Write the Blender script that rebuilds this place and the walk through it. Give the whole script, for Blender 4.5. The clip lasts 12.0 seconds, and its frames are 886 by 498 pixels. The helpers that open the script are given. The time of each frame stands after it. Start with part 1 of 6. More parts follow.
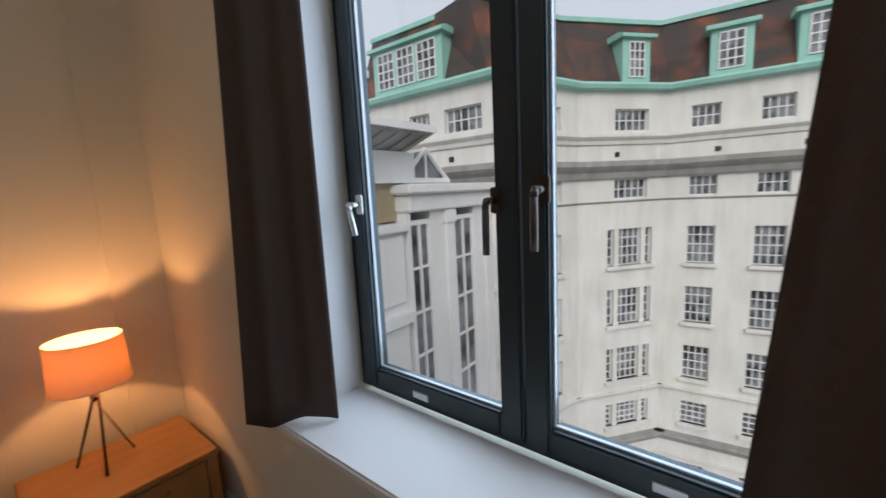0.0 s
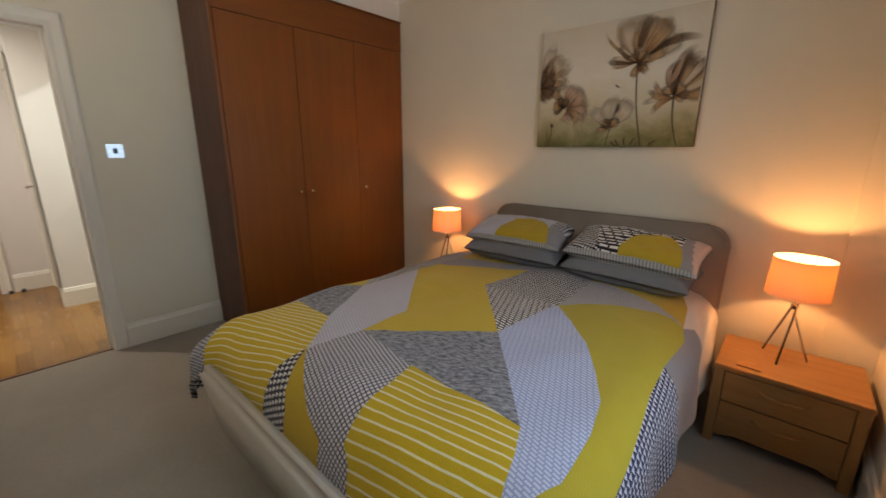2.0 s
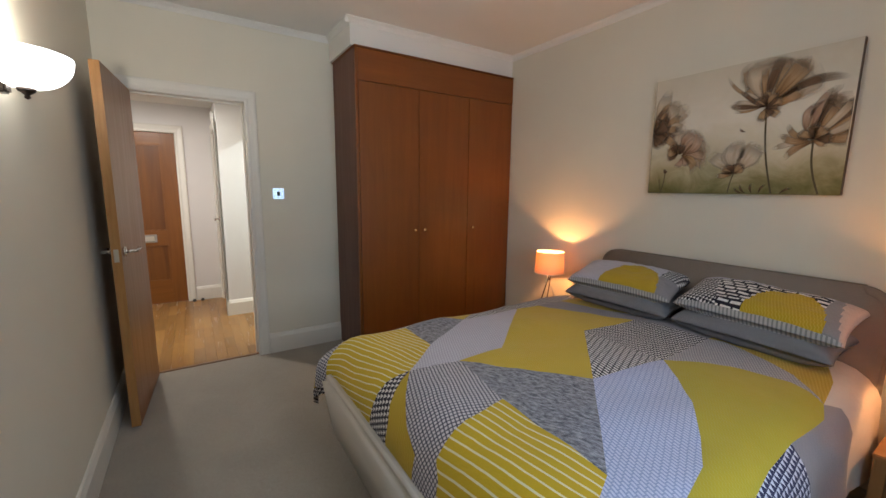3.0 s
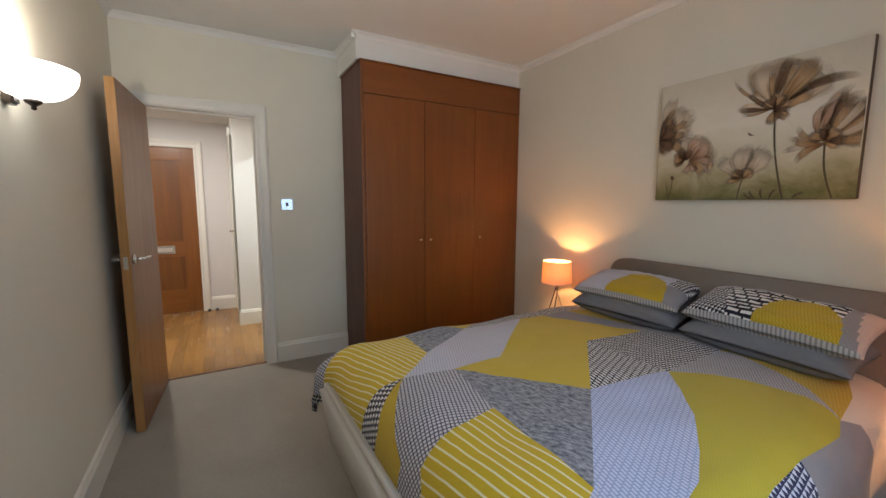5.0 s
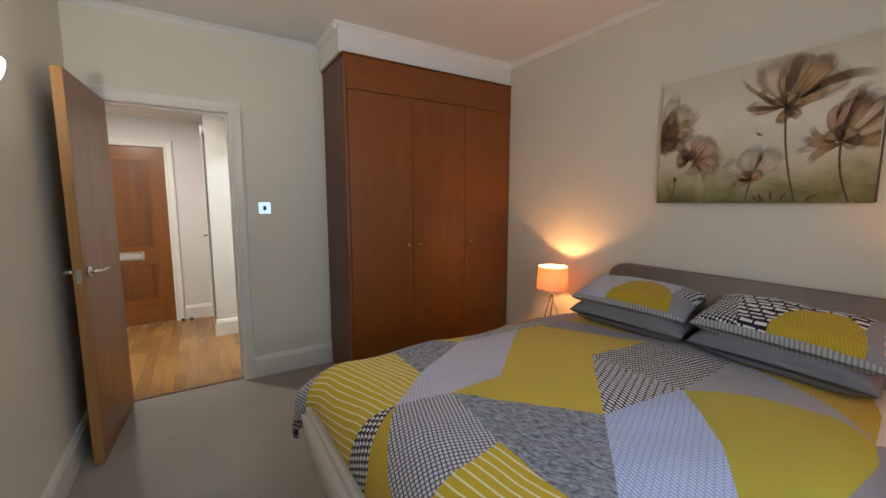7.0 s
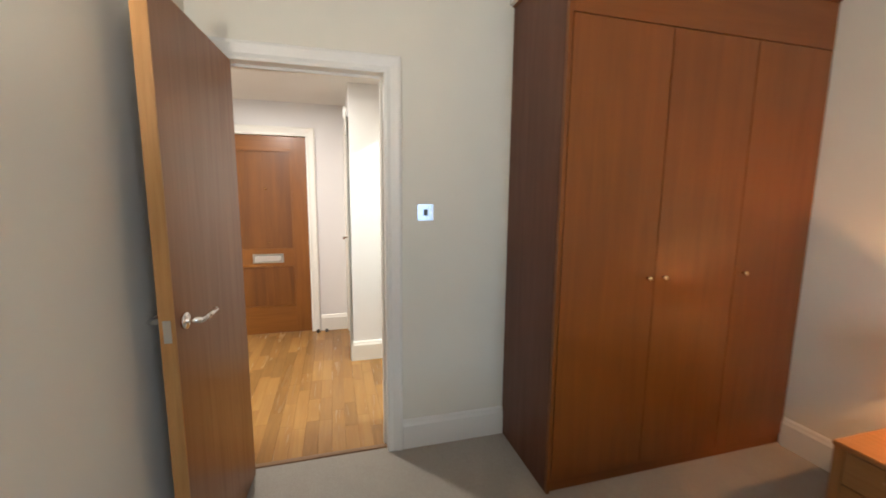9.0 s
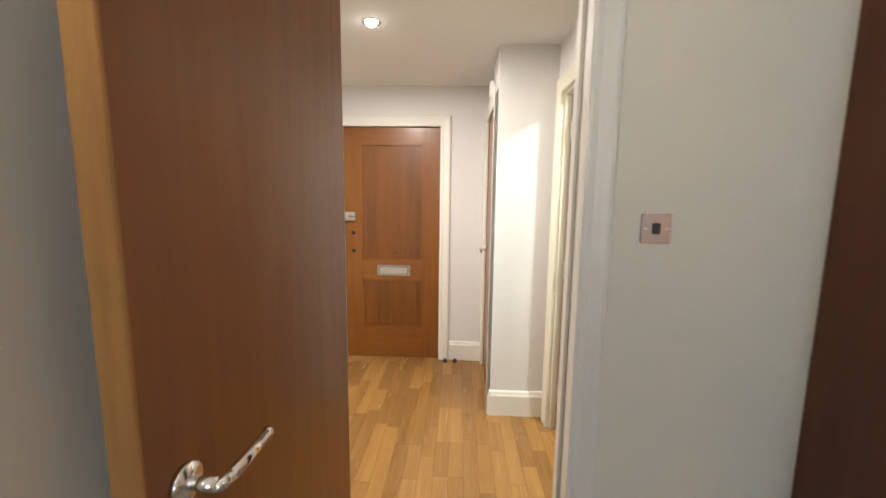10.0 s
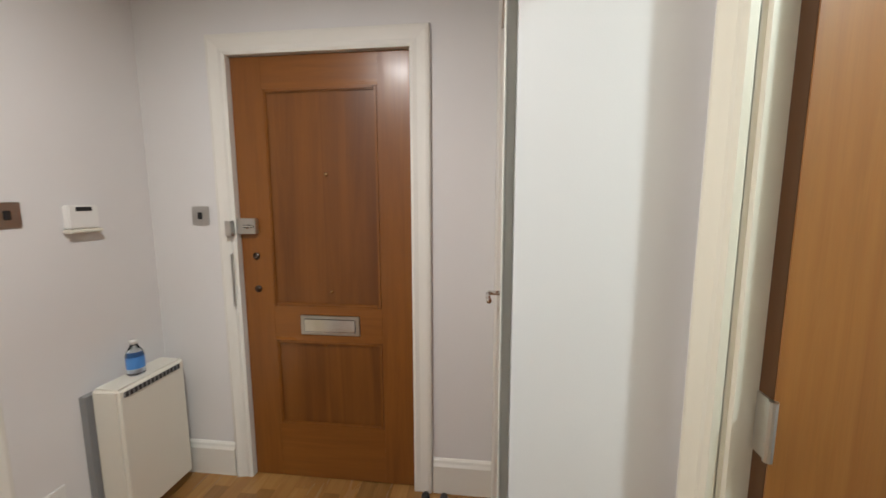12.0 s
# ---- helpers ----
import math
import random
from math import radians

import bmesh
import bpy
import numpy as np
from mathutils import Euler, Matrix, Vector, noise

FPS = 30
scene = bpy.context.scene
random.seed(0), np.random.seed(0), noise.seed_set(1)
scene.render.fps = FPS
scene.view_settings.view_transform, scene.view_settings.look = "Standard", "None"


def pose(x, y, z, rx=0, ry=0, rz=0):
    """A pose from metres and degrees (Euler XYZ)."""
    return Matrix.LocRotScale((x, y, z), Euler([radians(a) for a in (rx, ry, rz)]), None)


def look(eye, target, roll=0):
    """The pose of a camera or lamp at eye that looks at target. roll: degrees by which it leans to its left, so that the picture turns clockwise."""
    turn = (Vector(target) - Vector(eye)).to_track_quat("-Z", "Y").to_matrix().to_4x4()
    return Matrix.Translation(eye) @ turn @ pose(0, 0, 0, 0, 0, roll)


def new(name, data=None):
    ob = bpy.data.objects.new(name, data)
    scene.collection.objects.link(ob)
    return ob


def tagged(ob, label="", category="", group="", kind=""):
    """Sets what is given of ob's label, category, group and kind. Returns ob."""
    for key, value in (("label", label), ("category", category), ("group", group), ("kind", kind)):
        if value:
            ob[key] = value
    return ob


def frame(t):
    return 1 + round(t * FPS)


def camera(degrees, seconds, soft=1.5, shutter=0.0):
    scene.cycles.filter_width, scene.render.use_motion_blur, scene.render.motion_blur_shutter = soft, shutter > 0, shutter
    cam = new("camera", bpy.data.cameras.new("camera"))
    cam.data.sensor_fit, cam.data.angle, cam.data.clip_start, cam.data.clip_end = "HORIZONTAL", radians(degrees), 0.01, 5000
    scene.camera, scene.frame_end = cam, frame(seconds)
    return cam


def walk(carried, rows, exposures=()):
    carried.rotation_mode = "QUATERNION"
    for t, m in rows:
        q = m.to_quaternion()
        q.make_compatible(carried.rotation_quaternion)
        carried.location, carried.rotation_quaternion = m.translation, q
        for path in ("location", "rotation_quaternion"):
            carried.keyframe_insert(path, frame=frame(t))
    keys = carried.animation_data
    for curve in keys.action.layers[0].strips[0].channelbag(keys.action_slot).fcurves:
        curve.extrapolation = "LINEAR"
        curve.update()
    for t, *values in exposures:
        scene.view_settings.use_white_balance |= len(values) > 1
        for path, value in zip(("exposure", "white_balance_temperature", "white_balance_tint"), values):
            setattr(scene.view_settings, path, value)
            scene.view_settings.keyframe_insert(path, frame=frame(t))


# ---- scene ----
cam = camera(97.3, 12.0, shutter=0.2)
PATH = [
    (0, (3.167, 0.965, 1.338), (4.702, 2.215, 1.053), -2.9),
    (0.5, (3.271, 0.934, 1.321), (4.207, 2.676, 1.022), -3.7),
    (1, (3.283, 0.787, 1.245), (3.309, 2.754, 0.885), -1.6),
    (1.5, (3.212, 0.573, 1.254), (2.516, 2.393, 0.804), 0.0),
    (2, (3.303, 0.505, 1.35), (2.008, 1.948, 0.857), 0.3),
    (2.5, (3.34, 0.444, 1.394), (1.821, 1.659, 0.927), 0.3),
    (3, (3.415, 0.431, 1.383), (1.748, 1.494, 1.079), 0.6),
    (5, (3.464, 0.526, 1.349), (1.74, 1.513, 1.114), 0.2),
    (5.5, (3.484, 0.575, 1.349), (1.759, 1.561, 1.115), 0.1),
    (6, (3.467, 0.551, 1.345), (1.766, 1.577, 1.11), -0.0),
    (6.5, (3.435, 0.559, 1.352), (1.755, 1.617, 1.117), -0.0),
    (8.5, (2.384, 0.617, 1.43), (0.609, 1.498, 1.162), -0.1),
    (9, (2.029, 0.553, 1.422), (0.12, 1.084, 1.15), 0.5),
    (9.5, (1.573, 0.517, 1.432), (-0.399, 0.7, 1.154), 0.1),
    (10, (1.138, 0.456, 1.414), (-0.843, 0.378, 1.15), 0.7),
    (10.5, (0.673, 0.437, 1.381), (-1.295, 0.182, 1.133), 1.0),
    (11, (0.125, 0.49, 1.375), (-1.80, 0.14, 1.114), 0.5),
    (11.5, (-0.189, 0.462, 1.4), (-2.152, 0.203, 1.117), 0.5),
    (12, (-0.474, 0.629, 1.369), (-2.444, 0.396, 1.11), -0.1),
]
walk(cam, [(t, look(eye, target, roll)) for t, eye, target, roll in PATH], [(0, -0.19, 6250, 10), (0.5, -0.24, 7100, 10), (1.0, -0.04, 9200, 10), (1.5, 0.12, 7700, 10), (2.0, 0.36, 6900, 10), (2.5, 0.56, 6300, 10), (5, 0.58, 6250, 10), (6.5, 0.55, 6250, 10), (8.5, 0.75, 6250, 10), (9.0, 1.2, 6250, 10), (9.5, 1.38, 6200, 10), (10.0, 1.05, 6400, 10), (10.5, 0.75, 6600, 10), (11.0, 0.55, 6300, 10), (12, 0.3, 6000, 10)])

# ---- world and lights ----
sky_world = bpy.data.worlds.new("overcast_world")
scene.world = sky_world
sky_world.use_nodes = True
_nt = sky_world.node_tree
_bg = _nt.nodes["Background"]
_sky = _nt.nodes.new("ShaderNodeTexSky")
_sky.sky_type = "NISHITA"
_sky.sun_disc = False
_sky.sun_elevation, _sky.sun_rotation = radians(42), radians(238)
_sky.air_density, _sky.dust_density, _sky.ozone_density = 1.0, 6.0, 1.0
_cloud = _nt.nodes.new("ShaderNodeMix")
_cloud.data_type = "RGBA"
_cloud.inputs[0].default_value = 0.7
_cloud.inputs[7].default_value = (7.5, 7.8, 8.2, 1)
_nt.links.new(_sky.outputs[0], _cloud.inputs[6])
_nt.links.new(_cloud.outputs[2], _bg.inputs[0])
_bg.inputs[1].default_value = 0.13


def lamp(name, kind, m, power, color, size=0.1, size_y=None):
    data = bpy.data.lights.new(name, kind)
    data.energy, data.color = power, color
    if kind == "AREA":
        data.size = size
        if size_y:
            data.shape, data.size_y = "RECTANGLE", size_y
    elif kind == "SUN":
        data.angle = size
    else:
        data.shadow_soft_size = size
    ob = new(name, data)
    ob.matrix_world = m
    return ob


lamp("overcast_sun", "SUN", look((-10, -7, 13), (9, 5, 0)), 1.5, (1.0, 0.97, 0.93), radians(30))
lamp("window_daylight", "AREA", look((4.1, 1.39, 1.5), (0, 1.39, 1.2)), 19, (0.64, 0.81, 1.0), 1.15, 1.5)
WARM = (1.0, 0.46, 0.168)
lamp("bedside_bulb", "POINT", pose(3.385, 2.80, 0.819), 8.4, WARM, 0.016)
lamp("bedside_bulb", "POINT", pose(1.262, 2.83, 0.819), 8.0, WARM, 0.016)
lamp("sconce_bulb", "POINT", pose(1.665, 0.03, 1.80), 10.5, (1.0, 0.90, 0.76), 0.04)
lamp("hall_spot", "AREA", look((-0.98, -0.01, 2.268), (-0.98, -0.01, 0)), 16.5, (1.0, 0.93, 0.84), 0.07)
lamp("kitchen_strip_light", "AREA", look((-1.98, -1.95, 1.39), (-1.98, -1.95, 0)), 15, (1.0, 0.82, 0.52), 0.5, 0.05)
lamp("kitchen_ceiling_light", "AREA", look((-0.6, -2.2, 2.26), (-0.6, -2.2, 0)), 10, (1.0, 0.86, 0.66), 0.3)
lamp("bathroom_ceiling_light", "AREA", look((-0.40, 1.55, 2.26), (-0.40, 1.55, 0)), 13, (0.90, 1.0, 0.96), 0.09)


# ---- materials ----
def mat(name, build=None, color=(0.8, 0.8, 0.8), rough=0.6, metal=0.0, spec=0.5):
    m = bpy.data.materials.new(name)
    m.use_nodes = True
    b = m.node_tree.nodes["Principled BSDF"]
    b.inputs["Base Color"].default_value = (*color, 1)
    b.inputs["Roughness"].default_value = rough
    b.inputs["Metallic"].default_value = metal
    b.inputs["Specular IOR Level"].default_value = spec
    if build:
        build(m.node_tree, b)
    return m


def coords(nt, scale=(1, 1, 1), rot=(0, 0, 0), space="Object"):
    tc = nt.nodes.new("ShaderNodeTexCoord")
    mp = nt.nodes.new("ShaderNodeMapping")
    mp.inputs["Scale"].default_value = scale
    mp.inputs["Rotation"].default_value = rot
    nt.links.new(tc.outputs[space], mp.inputs[0])
    return mp.outputs[0]


def world_coords(nt, scale=(1, 1, 1), rot=(0, 0, 0)):
    g = nt.nodes.new("ShaderNodeNewGeometry")
    mp = nt.nodes.new("ShaderNodeMapping")
    mp.inputs["Scale"].default_value = scale
    mp.inputs["Rotation"].default_value = rot
    nt.links.new(g.outputs["Position"], mp.inputs[0])
    return mp.outputs[0]


def noise_fac(nt, vec, scale, detail=4, rough=0.55, distortion=0.0):
    n = nt.nodes.new("ShaderNodeTexNoise")
    n.inputs["Scale"].default_value = scale
    n.inputs["Detail"].default_value = detail
    n.inputs["Roughness"].default_value = rough
    n.inputs["Distortion"].default_value = distortion
    nt.links.new(vec, n.inputs["Vector"])
    return n.outputs[0]


def ramp(nt, fac, stops):
    r = nt.nodes.new("ShaderNodeValToRGB")
    e = r.color_ramp.elements
    while len(e) < len(stops):
        e.new(0.5)
    for el, (p, c) in zip(e, stops):
        el.position, el.color = p, (*c, 1)
    nt.links.new(fac, r.inputs[0])
    return r.outputs[0]


def mix(nt, fac, a, b, mode="MIX"):
    x = nt.nodes.new("ShaderNodeMix")
    x.data_type, x.blend_type = "RGBA", mode
    for sock, v in ((0, fac), (6, a), (7, b)):
        if isinstance(v, (int, float)):
            x.inputs[sock].default_value = v
        elif isinstance(v, tuple):
            x.inputs[sock].default_value = (*v, 1)
        else:
            nt.links.new(v, x.inputs[sock])
    return x.outputs[2]


def calc(nt, op, a, b=0.0, c=None):
    x = nt.nodes.new("ShaderNodeMath")
    x.operation = op
    for i, v in enumerate((a, b) if c is None else (a, b, c)):
        if isinstance(v, (int, float)):
            x.inputs[i].default_value = v
        else:
            nt.links.new(v, x.inputs[i])
    return x.outputs[0]


def bump(nt, b, height, strength=0.2, distance=0.01):
    n = nt.nodes.new("ShaderNodeBump")
    n.inputs["Strength"].default_value, n.inputs["Distance"].default_value = strength, distance
    nt.links.new(height, n.inputs["Height"])
    nt.links.new(n.outputs[0], b.inputs["Normal"])


def paint(color, rough=0.75, grain=0.05):
    def build(nt, b):
        v = world_coords(nt)
        big = noise_fac(nt, v, 1.3, 3)
        fine = noise_fac(nt, v, 260, 3)
        lo = tuple(c * (1 - grain) for c in color)
        nt.links.new(ramp(nt, big, [(0.3, lo), (0.7, color)]), b.inputs["Base Color"])
        bump(nt, b, fine, 0.08, 0.002)
    return mat("wall_paint", build, color, rough, spec=0.3)


def wood(name, dark, light, rough=0.35, axis="Z", scale=1.0, figure=0.5, coat=0.0, vary=0.0, pore=0.16):
    """Veneer with long grain along one axis of the object."""
    def build(nt, b):
        long = {"X": (0.9, 14, 14), "Y": (14, 0.9, 14), "Z": (14, 14, 0.9)}[axis]
        info = nt.nodes.new("ShaderNodeObjectInfo")
        tc = nt.nodes.new("ShaderNodeTexCoord")
        add = nt.nodes.new("ShaderNodeVectorMath")
        add.operation = "MULTIPLY_ADD"
        comb = nt.nodes.new("ShaderNodeCombineXYZ")
        for i in range(3):
            nt.links.new(info.outputs["Random"], comb.inputs[i])
        add.inputs[1].default_value = (7, 7, 7)
        nt.links.new(comb.outputs[0], add.inputs[0])
        nt.links.new(tc.outputs["Object"], add.inputs[2])
        mp = nt.nodes.new("ShaderNodeMapping")
        mp.inputs["Scale"].default_value = tuple(s * scale for s in long)
        nt.links.new(add.outputs[0], mp.inputs[0])
        grain = noise_fac(nt, mp.outputs[0], 3.2, 6, 0.62, 0.6)
        mp2 = nt.nodes.new("ShaderNodeMapping")
        mp2.inputs["Scale"].default_value = tuple((s * 6 if s > 2 else s * 1.5) * scale for s in long)
        nt.links.new(add.outputs[0], mp2.inputs[0])
        pores = noise_fac(nt, mp2.outputs[0], 6, 3, 0.6)
        wide = noise_fac(nt, add.outputs[0], 1.7, 2)
        col = ramp(nt, grain, [(0.22, dark), (0.82, light)])
        col = mix(nt, calc(nt, "MULTIPLY", wide, figure), col, tuple(c * 0.72 for c in dark))
        col = mix(nt, pore, col, ramp(nt, pores, [(0.35, tuple(c * 0.4 for c in dark)), (0.6, light)]), "MULTIPLY")
        if vary:
            col = mix(nt, 1.0, col, ramp(nt, info.outputs["Random"], [(0.0, (1 - vary, 1 - vary * 1.05, 1 - vary * 1.1)), (0.5, (0.92, 0.9, 0.88)), (1.0, (1.12, 1.12, 1.1))]), "MULTIPLY")
        nt.links.new(col, b.inputs["Base Color"])
        nt.links.new(ramp(nt, grain, [(0.2, (rough + 0.1,) * 3), (0.8, (rough - 0.05,) * 3)]), b.inputs["Roughness"])
        b.inputs["Coat Weight"].default_value = coat
        b.inputs["Coat Roughness"].default_value = 0.18
        bump(nt, b, pores, 0.06, 0.001)
    return mat(name, build, light, rough)


def fabric(name, color, thread=900, rough=0.95, vary=0.2):
    def build(nt, b):
        v = coords(nt)
        n = noise_fac(nt, v, thread, 2)
        big = noise_fac(nt, v, 5, 4)
        col = ramp(nt, n, [(0.3, tuple(c * (1 - vary) for c in color)), (0.7, tuple(min(1, c * (1 + vary)) for c in color))])
        col = mix(nt, 0.25, col, ramp(nt, big, [(0.3, (0.7, 0.7, 0.7)), (0.7, (1, 1, 1))]), "MULTIPLY")
        nt.links.new(col, b.inputs["Base Color"])
        bump(nt, b, n, 0.25, 0.002)
    return mat(name, build, color, rough, spec=0.2)


def carpet_build(nt, b):
    v = world_coords(nt)
    fine = noise_fac(nt, v, 420, 2)
    mid = noise_fac(nt, v, 60, 3)
    big = noise_fac(nt, v, 2.2, 4, distortion=0.6)
    col = ramp(nt, fine, [(0.25, (0.30, 0.27, 0.225)), (0.75, (0.52, 0.475, 0.41))])
    col = mix(nt, 0.4, col, ramp(nt, mid, [(0.3, (0.72, 0.72, 0.72)), (0.7, (1, 1, 1))]), "MULTIPLY")
    col = mix(nt, 0.45, col, ramp(nt, big, [(0.35, (0.72, 0.72, 0.71)), (0.65, (1, 1, 1))]), "MULTIPLY")
    nt.links.new(col, b.inputs["Base Color"])
    b.inputs["Sheen Weight"].default_value = 0.25
    bump(nt, b, fine, 0.7, 0.006)


def pattern(name, ground, ink, maker, sc=1.0, rot=0.0, extra=None):
    """Printed cotton: an ink figure on a ground colour, laid out in the cloth's own flat coordinates."""
    def build(nt, b):
        uv = nt.nodes.new("ShaderNodeUVMap")
        uv.uv_map = "UVMap"
        mp = nt.nodes.new("ShaderNodeMapping")
        mp.inputs["Rotation"].default_value = (0, 0, radians(rot))
        nt.links.new(uv.outputs[0], mp.inputs[0])
        wob = nt.nodes.new("ShaderNodeTexNoise")
        wob.inputs["Scale"].default_value = 7
        nt.links.new(mp.outputs[0], wob.inputs["Vector"])
        off = nt.nodes.new("ShaderNodeVectorMath")
        off.operation = "MULTIPLY_ADD"
        off.inputs[1].default_value = (0.009, 0.009, 0)
        nt.links.new(wob.outputs["Color"], off.inputs[0])
        nt.links.new(mp.outputs[0], off.inputs[2])
        sep = nt.nodes.new("ShaderNodeSeparateXYZ")
        nt.links.new(off.outputs[0], sep.inputs[0])
        col = ground
        if maker:
            col = mix(nt, maker(nt, sep.outputs[0], sep.outputs[1], off.outputs[0], sc), ground, ink)
        weave = noise_fac(nt, mp.outputs[0], 900, 2)
        big = noise_fac(nt, mp.outputs[0], 6, 3)
        col = mix(nt, 0.35, col, ramp(nt, weave, [(0.3, (0.7, 0.7, 0.7)), (0.7, (1, 1, 1))]), "MULTIPLY")
        col = mix(nt, 0.2, col, ramp(nt, big, [(0.3, (0.75, 0.75, 0.75)), (0.7, (1, 1, 1))]), "MULTIPLY")
        nt.links.new(col, b.inputs["Base Color"])
        b.inputs["Sheen Weight"].default_value = 0.15
        wr = noise_fac(nt, mp.outputs[0], 14, 4, 0.6, 0.8)
        bump(nt, b, calc(nt, "ADD", calc(nt, "MULTIPLY", weave, 0.06), wr), 0.35, 0.012)
    return mat(name, build, ground if isinstance(ground, tuple) else (0.5, 0.5, 0.5), 0.9, spec=0.2)


def wave01(nt, x, period):
    """0..1 saw of x with that period."""
    return calc(nt, "FRACT", calc(nt, "ADD", calc(nt, "DIVIDE", x, period), 100.0))


def m_stripes(nt, x, y, v, s):
    return calc(nt, "LESS_THAN", wave01(nt, x, 0.034 * s), 0.2)


def m_bricks(nt, x, y, v, s):
    row = calc(nt, "FLOOR", calc(nt, "DIVIDE", y, 0.016 * s))
    xs = calc(nt, "ADD", x, calc(nt, "MULTIPLY", row, 0.011 * s))
    a = calc(nt, "LESS_THAN", wave01(nt, y, 0.016 * s), 0.54)
    c = calc(nt, "LESS_THAN", wave01(nt, xs, 0.03 * s), 0.82)
    return calc(nt, "MULTIPLY", a, c)


def m_triangles(nt, x, y, v, s):
    fy = wave01(nt, y, 0.02 * s)
    fx = calc(nt, "ABSOLUTE", calc(nt, "SUBTRACT", wave01(nt, x, 0.02 * s), 0.5))
    return calc(nt, "LESS_THAN", fx, calc(nt, "MULTIPLY", calc(nt, "SUBTRACT", 0.86, fy), 0.5))


def m_ribs(nt, x, y, v, s):
    return calc(nt, "LESS_THAN", wave01(nt, x, 0.017 * s), 0.55)


def m_check(nt, x, y, v, s):
    a = calc(nt, "LESS_THAN", wave01(nt, x, 0.0125 * s), 0.7)
    c = calc(nt, "LESS_THAN", wave01(nt, y, 0.0125 * s), 0.7)
    return calc(nt, "MULTIPLY", a, c)


def m_zigzag(nt, x, y, v, s):
    z = calc(nt, "ABSOLUTE", calc(nt, "SUBTRACT", wave01(nt, x, 0.02 * s), 0.5))
    return calc(nt, "LESS_THAN", wave01(nt, calc(nt, "ADD", y, calc(nt, "MULTIPLY", z, 0.012 * s)), 0.012 * s), 0.3)


def m_marl(nt, x, y, v, s):
    mp = nt.nodes.new("ShaderNodeMapping")
    mp.inputs["Scale"].default_value = (34, 80, 1)
    nt.links.new(v, mp.inputs[0])
    return calc(nt, "MULTIPLY_ADD", noise_fac(nt, mp.outputs[0], 1.0, 4, 0.75), 3.6, -1.35)


YEL, YEL2 = (0.62, 0.44, 0.022), (0.50, 0.40, 0.03)
LILAC, GREY, NAVY, WHITE = (0.55, 0.54, 0.60), (0.27, 0.265, 0.285), (0.03, 0.03, 0.05), (0.76, 0.75, 0.75)
CLOTH = {
    "stripe": pattern("mustard_stripe_cotton", YEL, (0.82, 0.78, 0.55), m_stripes, rot=81),
    "stripe2": pattern("mustard_stripe_cotton", YEL, (0.82, 0.78, 0.55), m_stripes, 0.85, rot=77),
    "yellow": pattern("mustard_cotton", YEL, (0.66, 0.50, 0.10), m_zigzag, 0.9, 20),
    "olive": pattern("olive_yellow_cotton", YEL2, (0.50, 0.42, 0.06), m_zigzag, 0.9, 30),
    "gold": pattern("gold_cotton", (0.50, 0.34, 0.02), (0.62, 0.45, 0.06), m_zigzag, 1.0, 70),
    "marl": pattern("grey_marl_cotton", (0.09, 0.095, 0.12), (0.46, 0.47, 0.53), m_marl, 1, -25),
    "lilac": pattern("pale_lilac_cotton", (0.47, 0.47, 0.57), (0.63, 0.63, 0.72), m_bricks, 0.8, 25),
    "blue": pattern("pale_blue_grey_cotton", (0.34, 0.41, 0.64), (0.62, 0.67, 0.86), m_bricks, 0.8, 12),
    "grey": pattern("plain_grey_cotton", GREY, (0.33, 0.32, 0.34), m_bricks, 0.6, 0),
    "bricks": pattern("black_white_dash_cotton", (0.018, 0.018, 0.03), (0.82, 0.81, 0.81), m_bricks, 1.1, 12),
    "tris": pattern("black_white_triangle_cotton", (0.018, 0.018, 0.03), (0.82, 0.81, 0.81), m_triangles, 0.95, 12),
    "check": pattern("fine_check_cotton", (0.09, 0.09, 0.13), (0.68, 0.66, 0.71), m_check, 1.2, 20),
    "hounds": pattern("black_white_houndstooth_cotton", NAVY, WHITE, m_triangles, 1.1, 60),
    "bluetri": pattern("navy_white_triangle_cotton", (0.02, 0.025, 0.08), (0.68, 0.70, 0.80), m_triangles, 1.15, 80),
    "dash": pattern("bold_dash_cotton", (0.018, 0.018, 0.03), (0.82, 0.80, 0.78), m_bricks, 1.9, 2),
    "rib": pattern("grey_ribbed_cotton", (0.26, 0.26, 0.27), (0.50, 0.49, 0.48), m_ribs, 1.0, 3),
    "pink": pattern("pale_pink_cotton", (0.60, 0.47, 0.42), (0.66, 0.54, 0.49), m_bricks, 0.6, 0),
    "cream": pattern("cream_cotton", (0.66, 0.62, 0.56), (0.7, 0.66, 0.6), m_bricks, 0.6, 0),
    "band": pattern("grey_dash_cotton", (0.30, 0.30, 0.33), (0.50, 0.49, 0.52), m_bricks, 0.7, 60),
}

WALL = paint((0.76, 0.722, 0.618), 0.8)
HALLWALL = paint((0.76, 0.745, 0.735), 0.8)
CEIL = paint((0.80, 0.79, 0.76), 0.85)
TRIM = mat("satin_white_trim", lambda nt, b: bump(nt, b, noise_fac(nt, world_coords(nt), 40, 3), 0.05, 0.002), (0.78, 0.76, 0.70), 0.38)
TRIMC = mat("cream_gloss_trim", lambda nt, b: bump(nt, b, noise_fac(nt, world_coords(nt), 40, 3), 0.05, 0.002), (0.74, 0.70, 0.58), 0.32)
CARPET = mat("beige_carpet", carpet_build, rough=1.0, spec=0.1)
CHERRY = wood("cherry_veneer", (0.19, 0.054, 0.006), (0.285, 0.092, 0.011), 0.34, "Z", 0.45, 0.6, 0.15, pore=0.07)
